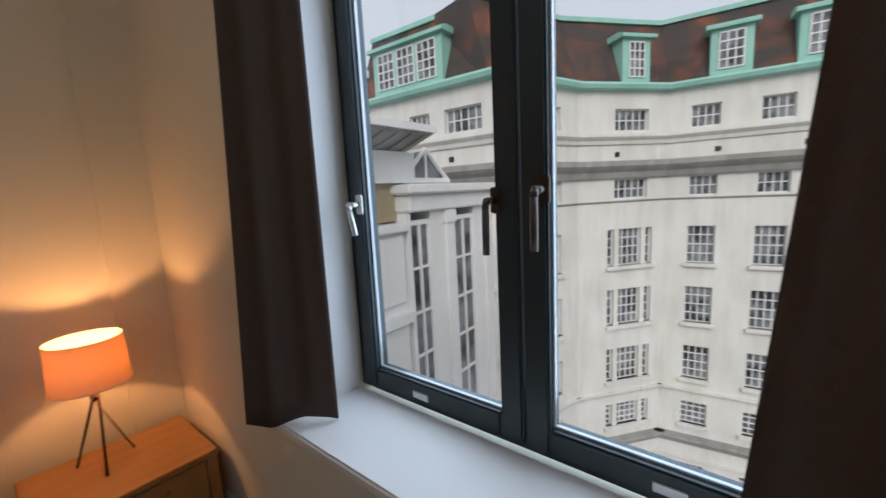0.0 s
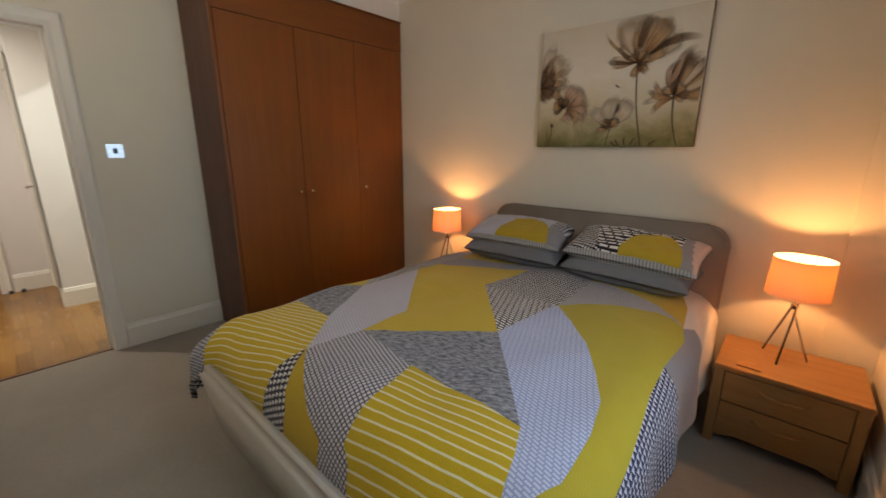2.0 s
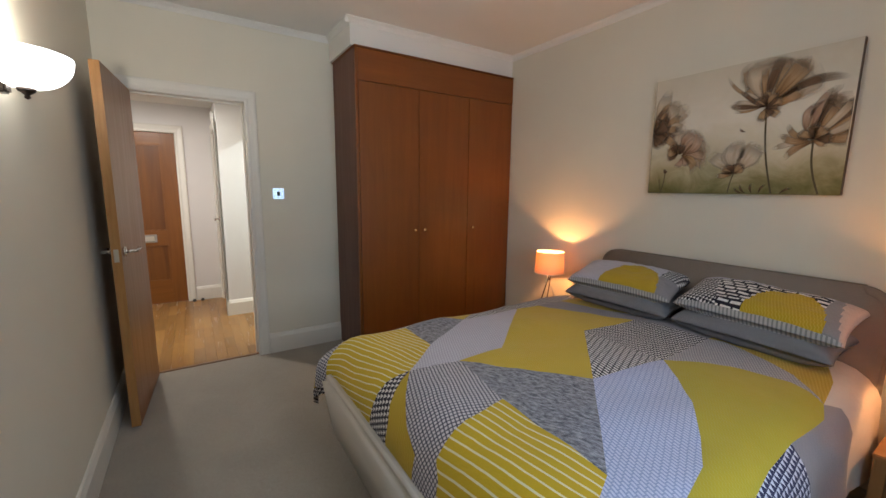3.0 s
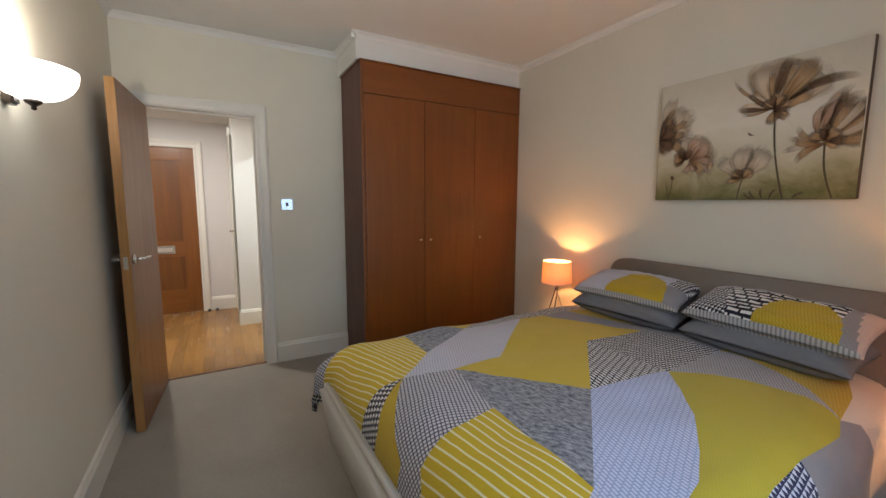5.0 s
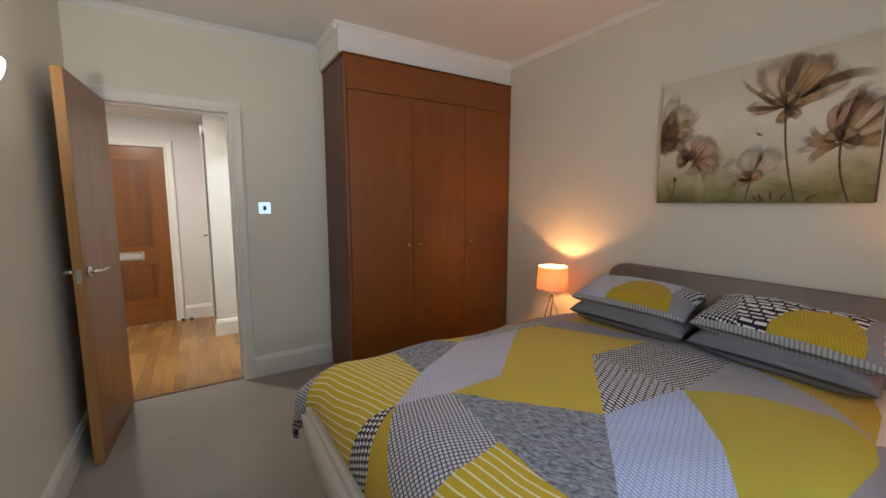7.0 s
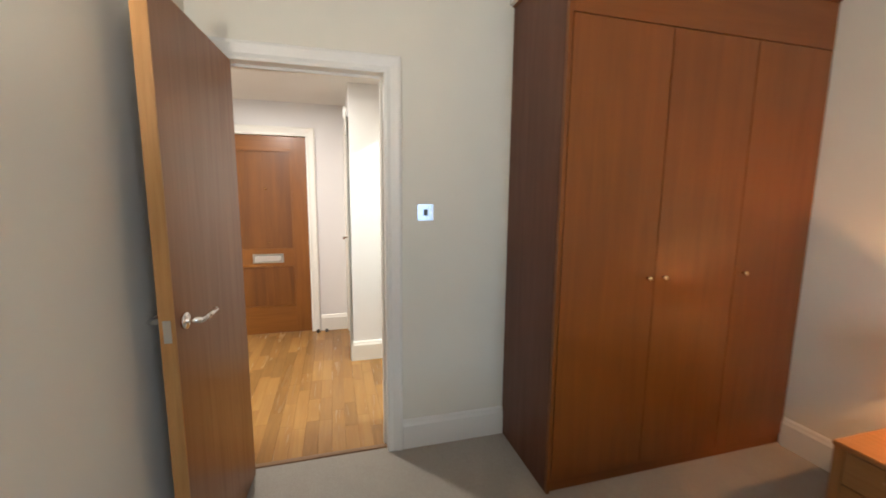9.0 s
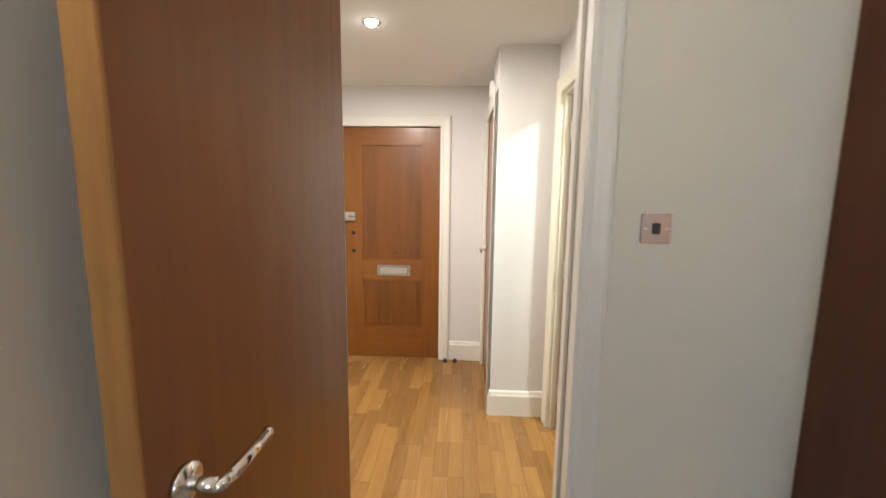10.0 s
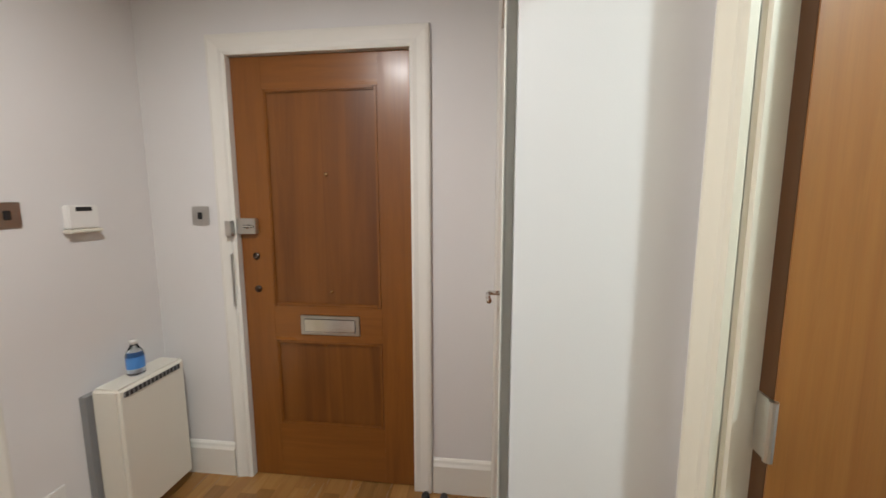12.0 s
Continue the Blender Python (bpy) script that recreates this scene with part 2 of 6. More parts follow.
CHERRYX = wood("cherry_veneer", (0.18, 0.051, 0.006), (0.27, 0.086, 0.0105), 0.36, "Y", 0.45, 0.6, 0.1, pore=0.07)
# cherry at about half brightness: the side's shade is in the colour
CHERRY_SHADED = wood("shaded_cherry_side", (0.095, 0.026, 0.0065), (0.15, 0.043, 0.011), 0.42, "Z", 0.5, 0.5, pore=0.07)
DOORV = wood("door_veneer", (0.215, 0.069, 0.0115), (0.31, 0.113, 0.0205), 0.33, "Z", 0.5, 0.45, 0.12, pore=0.08)
DOOREDGE = wood("door_lipping", (0.36, 0.17, 0.05), (0.58, 0.32, 0.11), 0.42, "Z", 1.0, 0.3)
FRONT = wood("front_door_veneer", (0.20, 0.066, 0.009), (0.315, 0.120, 0.019), 0.32, "Z", 0.6, 0.35, 0.12, pore=0.1)
FRONTX = wood("front_door_rail_veneer", (0.205, 0.068, 0.009), (0.32, 0.122, 0.020), 0.30, "Y", 0.6, 0.3, 0.2, pore=0.1)
PANELW = wood("front_door_panel_veneer", (0.12, 0.036, 0.005), (0.32, 0.122, 0.021), 0.30, "Z", 0.28, 0.5, 0.2, pore=0.1)
OAK = wood("oak_veneer", (0.35, 0.18, 0.062), (0.49, 0.275, 0.105), 0.4, "X", 0.8, 0.3)
OAKZ = wood("oak_veneer", (0.35, 0.18, 0.062), (0.49, 0.275, 0.105), 0.4, "Z", 0.8, 0.3)
FLOORW = wood("oak_floorboard", (0.30, 0.148, 0.042), (0.52, 0.295, 0.100), 0.22, "X", 0.5, 0.5, 0.0, 0.26)
# side door edge: its shadow is put into the veneer colour
SIDEDOOR_SHADE = wood("side_door_edge_in_shade", (0.07, 0.026, 0.006), (0.12, 0.045, 0.010), 0.34, "Z", 0.5, 0.5, 0.1)
KITW = wood("kitchen_cherry", (0.115, 0.031, 0.006), (0.23, 0.068, 0.013), 0.3, "Z", 0.6, 0.4)
CHROME = mat("polished_chrome", None, (0.82, 0.81, 0.79), 0.12, 1.0)
STEEL = mat("brushed_steel", lambda nt, b: bump(nt, b, noise_fac(nt, coords(nt, (4, 200, 4)), 8, 2), 0.05, 0.001), (0.62, 0.61, 0.59), 0.3, 1.0)
# chrome switch plate; its bluish, dim reflection is put into the base colour
SWITCHM = mat("chrome_plate_blue_reflection", None, (0.38, 0.43, 0.50), 0.25, 1.0)
BRASS = mat("brass", None, (0.78, 0.55, 0.28), 0.2, 1.0)
BRONZE = mat("dark_bronze", None, (0.10, 0.08, 0.07), 0.3, 1.0)
BLACKP = mat("black_plastic", None, (0.02, 0.02, 0.02), 0.4)
WHITEP = mat("white_plastic", None, (0.80, 0.79, 0.76), 0.35)
CREAMP = mat("cream_enamel", None, (0.74, 0.71, 0.62), 0.35)
GREYP = mat("grey_grille", None, (0.24, 0.24, 0.24), 0.5)
FRAMEM = mat("anthracite_window_frame", lambda nt, b: bump(nt, b, noise_fac(nt, world_coords(nt), 120, 2), 0.04, 0.001), (0.022, 0.034, 0.042), 0.38)
SEAL = mat("pale_glazing_seal", None, (0.42, 0.45, 0.47), 0.3, 0.4)
SILLM = paint((0.80, 0.78, 0.77), 0.5, 0.03)
CURTAIN = fabric("brown_curtain_cloth", (0.085, 0.060, 0.050), 700)
HEADB = fabric("taupe_headboard_cloth", (0.25, 0.215, 0.185), 800)
BEDB = mat("stone_faux_leather", lambda nt, b: bump(nt, b, noise_fac(nt, coords(nt), 350, 3), 0.2, 0.002), (0.50, 0.47, 0.42), 0.5)
PILLOWG = fabric("slate_pillow_cotton", (0.22, 0.22, 0.235), 900)
SHEETM = fabric("white_sheet_cotton", (0.70, 0.68, 0.64), 900, vary=0.05)


def glass_build(nt, b):
    b.inputs["Transmission Weight"].default_value = 1.0
    b.inputs["IOR"].default_value = 1.45




def pane_build(nt, b):
    """Thin pane: straight-through with a faint reflection."""
    tr = nt.nodes.new("ShaderNodeBsdfTransparent")
    gl = nt.nodes.new("ShaderNodeBsdfGlossy")
    gl.inputs["Roughness"].default_value = 0.0
    lw = nt.nodes.new("ShaderNodeLayerWeight")
    lw.inputs[0].default_value = 0.5
    fr = nt.nodes.new("ShaderNodeMath")
    fr.operation = "MULTIPLY_ADD"
    pw = nt.nodes.new("ShaderNodeMath")
    pw.operation = "POWER"
    pw.inputs[1].default_value = 4.0
    nt.links.new(lw.outputs["Facing"], pw.inputs[0])
    nt.links.new(pw.outputs[0], fr.inputs[0])
    fr.inputs[1].default_value, fr.inputs[2].default_value = 0.5, 0.03
    ms = nt.nodes.new("ShaderNodeMixShader")
    nt.links.new(fr.outputs[0], ms.inputs[0])
    nt.links.new(tr.outputs[0], ms.inputs[1])
    nt.links.new(gl.outputs[0], ms.inputs[2])
    nt.links.new(ms.outputs[0], nt.nodes["Material Output"].inputs[0])


PANE = mat("window_glass", pane_build)


def shade_build(nt, b):
    """Woven drum shade: light from the bulb shines through the cloth."""
    v = coords(nt)
    n = noise_fac(nt, coords(nt, (500, 500, 900)), 1, 2)
    tl = nt.nodes.new("ShaderNodeBsdfTranslucent")
    tl.inputs[0].default_value = (0.9, 0.36, 0.10, 1)
    df = nt.nodes.new("ShaderNodeBsdfDiffuse")
    nt.links.new(ramp(nt, n, [(0.3, (0.66, 0.50, 0.34)), (0.7, (0.80, 0.62, 0.44))]), df.inputs[0])
    ms = nt.nodes.new("ShaderNodeMixShader")
    ms.inputs[0].default_value = 0.07
    nt.links.new(df.outputs[0], ms.inputs[1])
    nt.links.new(tl.outputs[0], ms.inputs[2])
    nt.links.new(ms.outputs[0], nt.nodes["Material Output"].inputs[0])


SHADE = mat("orange_lamp_shade_cloth", shade_build)
LINING = mat("white_shade_lining", None, (0.85, 0.8, 0.7), 0.8)


def glow(name, color, strength):
    def build(nt, b):
        b.inputs["Emission Color"].default_value = (*color, 1)
        b.inputs["Emission Strength"].default_value = strength
    return mat(name, build, color, 0.4)


OPAL = glow("lit_opal_glass", (1.0, 0.96, 0.88), 3.2)
SPOT = glow("lit_spotlight", (1.0, 0.96, 0.9), 25)


# ---- building helpers ----
def box(bm, lo, hi, bevel=0.0, seg=2):
    c = [(a + b) / 2 for a, b in zip(lo, hi)]
    s = [abs(b - a) for a, b in zip(lo, hi)]
    r = bmesh.ops.create_cube(bm, size=1, matrix=Matrix.Translation(c) @ Matrix.Diagonal((*s, 1)))
    if bevel:
        es = {e for v in r["verts"] for e in v.link_edges}
        bmesh.ops.bevel(bm, geom=list(es), offset=bevel, segments=seg, affect="EDGES", clamp_overlap=True)
    return bm


def boxm(*spans, bevel=0.0, seg=2):
    bm = bmesh.new()
    for lo, hi in spans:
        box(bm, lo, hi, bevel, seg)
    return bm


def tube(bm, a, b, r1, r2=None, n=16):
    a, b = Vector(a), Vector(b)
    d = b - a
    m = Matrix.Translation((a + b) / 2) @ d.to_track_quat("Z", "Y").to_matrix().to_4x4()
    bmesh.ops.create_cone(bm, cap_ends=True, segments=n, radius1=r1, radius2=r1 if r2 is None else r2, depth=d.length, matrix=m)
    return bm


def bend(bm, pts, r, n=10):
    for a, b in zip(pts, pts[1:]):
        tube(bm, a, b, r, r, n)
    for p in pts[1:-1]:
        bmesh.ops.create_uvsphere(bm, u_segments=n, v_segments=6, radius=r, matrix=Matrix.Translation(p))
    return bm


def lathe(bm, profile, n=32, m=Matrix.Identity(4)):
    """Turned shape from (radius, height) steps."""
    rings = []
    for r, z in profile:
        rings.append([bm.verts.new(m @ Vector((r * math.cos(6.28318 * i / n), r * math.sin(6.28318 * i / n), z))) for i in range(n)])
    for p, q in zip(rings, rings[1:]):
        for i in range(n):
            bm.faces.new((p[i], p[(i + 1) % n], q[(i + 1) % n], q[i]))
    return bm


def prism(bm, pts, axis, lo, hi):
    """A profile of 2D points, drawn out along one axis."""
    def at(p, t):
        return {"x": (t, p[0], p[1]), "y": (p[0], t, p[1]), "z": (p[0], p[1], t)}[axis]
    a = [bm.verts.new(at(p, lo)) for p in pts]
    b = [bm.verts.new(at(p, hi)) for p in pts]
    n = len(pts)
    for i in range(n):
        bm.faces.new((a[i], a[(i + 1) % n], b[(i + 1) % n], b[i]))
    bm.faces.new(a[::-1])
    bm.faces.new(b)
    return bm


def finish(bm, name, material, smooth=False):
    bmesh.ops.recalc_face_normals(bm, faces=bm.faces)
    me = bpy.data.meshes.new(name)
    bm.to_mesh(me)
    bm.free()
    for m in material if isinstance(material, (list, tuple)) else [material]:
        me.materials.append(m)
    if smooth:
        for p in me.polygons:
            p.use_smooth = True
    return me


def part(name, bm, material, parent, label="", smooth=False):
    ob = new(name, finish(bm, name, material, smooth))
    ob.parent = parent
    if label:
        ob["label"] = label
    return ob


def thing(name, label, category, m=None, group="", kind=""):
    ob = new(name)
    ob.matrix_world = m or Matrix.Identity(4)
    return tagged(ob, label, category, group, kind)


def solid(name, bm, material, label, category="", kind="structure", smooth=False, group=""):
    return tagged(new(name, finish(bm, name, material, smooth)), label, category, group, kind)


def wrap(bm, fn):
    for v in bm.verts:
        v.co = fn(v.co)
    return bm


# ---- plan ----
XW, YW, H = 3.71, 3.035, 2.60          # bedroom: window wall, bed wall, ceiling
YS = -0.045                             # wall with the sconce
WT = 0.12                               # inner wall thickness
DY0, DY1, DZ = 0.062, 0.805, 2.015      # bedroom doorway
HX, HY0, HY1, HY2, HH = -2.14, -0.95, 1.03, 0.68, 2.30   # hall
NX = -1.28                              # corner where the hall narrows

# floors
solid("floor", boxm(((-0.02, -0.2, -0.1), (XW + 0.05, YW + 0.1, 0.0))), CARPET, "beige looped carpet on the bedroom floor", "carpet")
solid("floor_hall_base", boxm(((HX - 0.15, HY0 - 0.1, -0.12), (-0.02, 2.7, -0.021))), BLACKP, "dark screed under the hall floorboards", "floor")
solid("floor_kitchen", boxm(((-2.2, -3.3, -0.1), (0.3, HY0 - 0.08, 0.0))), mat("white_kitchen_vinyl", lambda nt, b: nt.links.new(ramp(nt, noise_fac(nt, world_coords(nt), 60, 4), [(0.3, (0.68, 0.65, 0.60)), (0.7, (0.74, 0.71, 0.66))]), b.inputs["Base Color"]), rough=0.35), "pale kitchen floor", "floor")
solid("threshold", boxm(((-0.055, DY0 - 0.02, -0.02), (-0.02, DY1 + 0.02, 0.006)), bevel=0.003), wood("threshold_oak", (0.2, 0.1, 0.04), (0.3, 0.16, 0.06), 0.4, "Y"), "thin oak threshold strip between carpet and boards", "threshold")
solid("threshold_kitchen", boxm(((-1.24, HY0 - 0.08, -0.02), (-0.30, HY0 - 0.03, 0.005)), bevel=0.002), wood("threshold_oak", (0.2, 0.1, 0.04), (0.3, 0.16, 0.06), 0.4, "X"), "oak threshold strip at the kitchen doorway", "threshold")

# bedroom walls
solid("wall_bed", boxm(((-WT, YW, 0), (XW + 0.35, YW + 0.15, 2.75))), WALL, "cream painted wall behind the bed", "wall")
solid("wall_corner_pier", boxm(((3.52, YW - 0.022, 0), (XW + 0.001, YW + 0.001, H))), WALL, "shallow painted pier in the corner by the window", "wall")
solid("wall_sconce", boxm(((-WT, -0.2, 0), (XW + 0.35, YS, 2.75))), WALL, "cream painted wall with the wall light", "wall")
solid("wall_door", boxm(((-WT, YS, 0), (0, DY0 - 0.03, 2.75)), ((-WT, DY1 + 0.03, 0), (0, YW, 2.75)), ((-WT, DY0 - 0.03, DZ + 0.03), (0, DY1 + 0.03, 2.75))), WALL, "cream painted wall with the bedroom doorway", "wall")
WY0, WY1, WZ0, WZ1 = 0.79, 2.0, 0.70, 2.3
solid("wall_window", boxm(((XW, YS, 0), (4.06, WY0, 2.75)), ((XW, WY1, 0), (4.06, YW, 2.75)), ((XW, WY0, 0), (4.06, WY1, WZ0 - 0.03)), ((XW, WY0, WZ1), (4.06, WY1, 2.75))), WALL, "cream painted wall round the deep window", "wall")
solid("window_sill", boxm(((3.665, WY0 - 0.03, WZ0 - 0.03), (3.95, WY1 + 0.03, WZ0)), bevel=0.006), SILLM, "deep white painted window sill", "sill")
_b = bmesh.new()
box(_b, (XW + 0.004, WY1 - 0.006, WZ0), (3.95, WY1 + 0.002, WZ1))
box(_b, (XW + 0.004, WY0 - 0.002, WZ0), (3.95, WY0 + 0.006, WZ1))
solid("window_reveal", _b, SILLM, "white plastered window reveal", "reveal")
solid("ceiling", boxm(((-WT, -0.2, H), (4.06, YW + 0.15, H + 0.15))), CEIL, "white painted bedroom ceiling", "ceiling")
solid("soffit", boxm(((0.0, 1.47, 2.412), (0.505, YW, H))), CEIL, "white boxed-in soffit above the wardrobe", "soffit")


def cornice(bm, a, b, n):
    """Small cove from a to b; n points into the room."""
    a, b, n = Vector(a), Vector(b), Vector(n)
    prof = [(0, -0.042), (0.006, -0.042), (0.009, -0.034), (0.015, -0.021), (0.025, -0.011), (0.033, -0.008), (0.036, 0.0), (0, 0.0)]
    va = [bm.verts.new(a + n * p + Vector((0, 0, q))) for p, q in prof]
    vb = [bm.verts.new(b + n * p + Vector((0, 0, q))) for p, q in prof]
    for i in range(len(prof)):
        j = (i + 1) % len(prof)
        bm.faces.new((va[i], va[j], vb[j], vb[i]))
    bm.faces.new(va)
    bm.faces.new(vb[::-1])


_b = bmesh.new()
cornice(_b, (0, YS, H - 0.001), (0, 1.47, H - 0.001), (1, 0, 0))
cornice(_b, (0, 1.47, H - 0.001), (0.541, 1.47, H - 0.001), (0, -1, 0))
cornice(_b, (0.505, 1.434, H - 0.001), (0.505, YW, H - 0.001), (1, 0, 0))
cornice(_b, (0.505, YW, H - 0.001), (XW, YW, H - 0.001), (0, -1, 0))
cornice(_b, (0, YS, H - 0.001), (XW, YS, H - 0.001), (0, 1, 0))
cornice(_b, (XW, YS, H - 0.001), (XW, YW, H - 0.001), (-1, 0, 0))
solid("cornice", _b, CEIL, "white plaster cove cornice round the bedroom ceiling", "cornice")

SK = [(0, 0), (0.02, 0), (0.02, 0.135), (0.014, 0.148), (0.011, 0.16), (0.004, 0.168), (0, 0.168)]


def skirting(name, axis, lo, hi, off, sign, material=TRIM):
    bm = prism(bmesh.new(), [(off + sign * p, q) for p, q in SK], axis, lo, hi)
    return solid(name, bm, material, "white moulded skirting board along the wall", "skirting")


skirting("baseboard_bed_wall", "x", 0.53, 3.52, YW, -1)
skirting("baseboard_sconce_wall", "x", 0.0, XW, YS, 1)
skirting("baseboard_door_wall", "y", DY1 + 0.085, 1.495, 0.0, 1)
skirting("baseboard_window_wall", "y", 0.0, YW - 0.022, XW, -1)


def architrave(name, axis, a0, a1, z1, off, sign, w=0.085, material=TRIM, legs=(0, 1)):
    """Moulded frame round a doorway: axis is the direction across the opening."""
    prof = [(0, 0.0), (0, 0.016), (0.012, 0.02), (0.03, 0.017), (0.05, 0.021), (0.068, 0.026), (0.08, 0.024), (w, 0.018), (w, 0.0)]
    bm = bmesh.new()

    def place(u, d, z):
        return (off + sign * d, u, z) if axis == "y" else (u, off + sign * d, z)
    runs = []
    for p, d in prof:
        runs.append([place(a0 - p, d, 0), place(a0 - p, d, z1 + p), place(a1 + p, d, z1 + p), place(a1 + p, d, 0)])
    vs = [[bm.verts.new(q) for q in r] for r in runs]
    for p, q in zip(vs, vs[1:]):
        for i in range(3):
            if (i == 0 and 0 not in legs) or (i == 2 and 1 not in legs):
                continue
            bm.faces.new((p[i], p[i + 1], q[i + 1], q[i]))
    return solid(name, bm, material, "white moulded architrave round a doorway", "architrave")


def lining(name, axis, a0, a1, z1, b0, b1, material=TRIM, stop=0.5):
    """Door lining with a stop bead; b0..b1 is the wall's thickness."""
    def span(u0, u1, v0, v1, z0, zt):
        return ((v0, u0, z0), (v1, u1, zt)) if axis == "y" else ((u0, v0, z0), (u1, v1, zt))
    m = b0 + (b1 - b0) * stop
    bm = boxm(span(a0 - 0.03, a0, b0, b1, 0, z1 + 0.03), span(a1, a1 + 0.03, b0, b1, 0, z1 + 0.03), span(a0, a1, b0, b1, z1, z1 + 0.03),
              span(a0, a0 + 0.012, m - 0.02, m + 0.02, 0, z1), span(a1 - 0.012, a1, m - 0.02, m + 0.02, 0, z1), span(a0 + 0.012, a1 - 0.012, m - 0.02, m + 0.02, z1 - 0.012, z1))
    return solid(name, bm, material, "white painted door lining with a stop bead", "door lining")


architrave("architrave_bedroom", "y", DY0, DY1, DZ, 0.0, 1, 0.083)
lining("door_lining_bedroom", "y", DY0, DY1, DZ, -WT - 0.002, 0.002, TRIM, 0.4)
architrave("architrave_bedroom_hall_side", "y", DY0, DY1, DZ, -WT, -1, 0.083)


# ---- doors ----
def lever(parent, at, along, out, mtl=CHROME, reach=1.0):
    """Lever handle on a rose; along: where the lever points, out: away from the leaf."""
    at, along, out = Vector(at), Vector(along), Vector(out)
    bm = tube(bmesh.new(), at, at + out * 0.009, 0.026, 0.026, 24)
    part("rose", bm, mtl, parent, "round chrome rose", True)
    bm = bend(bmesh.new(), [at, at + out * 0.052 * reach, at + out * 0.056 * reach + along * 0.02, at + out * 0.054 * reach + along * 0.115, at + out * 0.05 * reach + along * 0.125], 0.0095, 12)
    part("lever", bm, mtl, parent, "chrome lever handle", True)


def hinge(parent, at, axis_out, mtl=STEEL):
    at = Vector(at)
    bm = tube(bmesh.new(), at - Vector((0, 0, 0.05)), at + Vector((0, 0, 0.05)), 0.007, 0.007, 10)
    box(bm, at + Vector((-0.002, -0.002, -0.05)), at + Vector(axis_out) * 0.034 + Vector((0.002, 0.002, 0.05)))
    part("hinge", bm, mtl, parent, "steel butt hinge")


LW, LT, LH = 0.70, 0.044, 1.995
bed_door = thing("door_1", "flush cherry-veneered door, standing open", "door", pose(0.024, DY0 + 0.022, 0.008, 0, 0, -3.8), kind="structure")
part("leaf", boxm(((0.0, 0.003, 0), (LW - 0.005, LT - 0.003, LH))), DOORV, bed_door)
part("lipping", boxm(((LW - 0.005, 0, 0), (LW + 0.001, LT, LH)), ((0, 0.0, LH), (LW, LT, LH + 0.004)), bevel=0.0012), DOOREDGE, bed_door, "pale lipped door edge")
part("face", boxm(((0.0, LT - 0.003, 0.0), (LW - 0.0035, LT, LH))), DOORV, bed_door)
part("face", boxm(((0.0, 0.0, 0.0), (LW - 0.0035, 0.003, LH))), DOORV, bed_door)
lever(bed_door, (LW - 0.06, LT, 1.015), (-1, 0, 0), (0, 1, 0))
lever(bed_door, (LW - 0.06, 0, 1.015), (-1, 0, 0), (0, -1, 0))
part("latch_plate", boxm(((LW, 0.011, 0.965), (LW + 0.0025, LT - 0.011, 1.035))), STEEL, bed_door, "steel latch plate on the edge")
for z in (0.22, 1.0, 1.76):
    hinge(bed_door, (-0.006, 0.0, z), (0, 1, 0))

# ---- wardrobe ----
WY_, WXF, WTOP = 1.495, 0.53, 2.41
wardrobe = thing("wardrobe", "tall three-door cherry wardrobe built into the corner", "wardrobe", pose(0, 0, 0))
part("side_panel", boxm(((0.002, WY_, 0), (WXF - 0.022, WY_ + 0.02, WTOP)), bevel=0.002), CHERRY_SHADED, wardrobe, "reddish cherry side panel, its shade put into the colour")
part("carcass", boxm(((0.004, WY_ + 0.021, 0.06), (WXF - 0.06, YW - 0.004, WTOP - 0.02))), CHERRY_SHADED, wardrobe)
part("plinth", boxm(((WXF - 0.06, WY_ + 0.021, 0), (WXF - 0.015, YW - 0.004, 0.058)), bevel=0.002), CHERRYX, wardrobe)
part("stile", boxm(((WXF - 0.021, WY_, 0), (WXF, WY_ + 0.018, WTOP)), bevel=0.002), CHERRY, wardrobe)
part("fascia", boxm(((WXF - 0.024, WY_ + 0.02, 2.172), (WXF - 0.002, YW - 0.003, WTOP - 0.012)), bevel=0.002), CHERRYX, wardrobe, "plain cherry fascia above the doors")
part("top_moulding", boxm(((0.003, WY_ - 0.012, WTOP - 0.011), (WXF + 0.012, YW - 0.003, WTOP)), bevel=0.004), CHERRYX, wardrobe)
_edges = (WY_ + 0.021, 2.028, 2.53, YW - 0.006)
for i, (a, b) in enumerate(zip(_edges, _edges[1:])):
    d = part("door", boxm(((WXF - 0.022, a + 0.0015, 0.062), (WXF - 0.001, b - 0.0015, 2.168)), bevel=0.0015), CHERRY, wardrobe)
    ky = (1.983, 2.076, 2.582)[i]
    k = bmesh.new()
    lathe(k, [(0, 0), (0.006, 0), (0.005, 0.012), (0.011, 0.016), (0.013, 0.022), (0.010, 0.027), (0, 0.028)], 20, Matrix.Translation((WXF - 0.001, ky, 1.04)) @ pose(0, 0, 0, 0, 90, 0))
    part("knob", k, BRASS, d, "small polished brass knob", True)


# ---- bed ----
def pad(lo, hi, r, seg=4):
    return boxm((lo, hi), bevel=r, seg=seg)


BX0, BX1, BYF = 1.50, 3.12, 0.955
bed = thing("bed", "double bed with a taupe padded headboard and stone upholstered base", "bed", pose(0, 0, 0))
hx0, hx1, hr = BX0 + 0.15, BX1 - 0.02, 0.11
prof = [(hx0, 0.10), (hx1, 0.10)] + [(hx1 - hr + hr * math.cos(a * math.pi / 16), 0.97 - hr + hr * math.sin(a * math.pi / 16)) for a in range(9)]
prof += [(hx0 + hr - hr * math.sin(a * math.pi / 16), 0.97 - hr + hr * math.cos(a * math.pi / 16)) for a in range(9)]
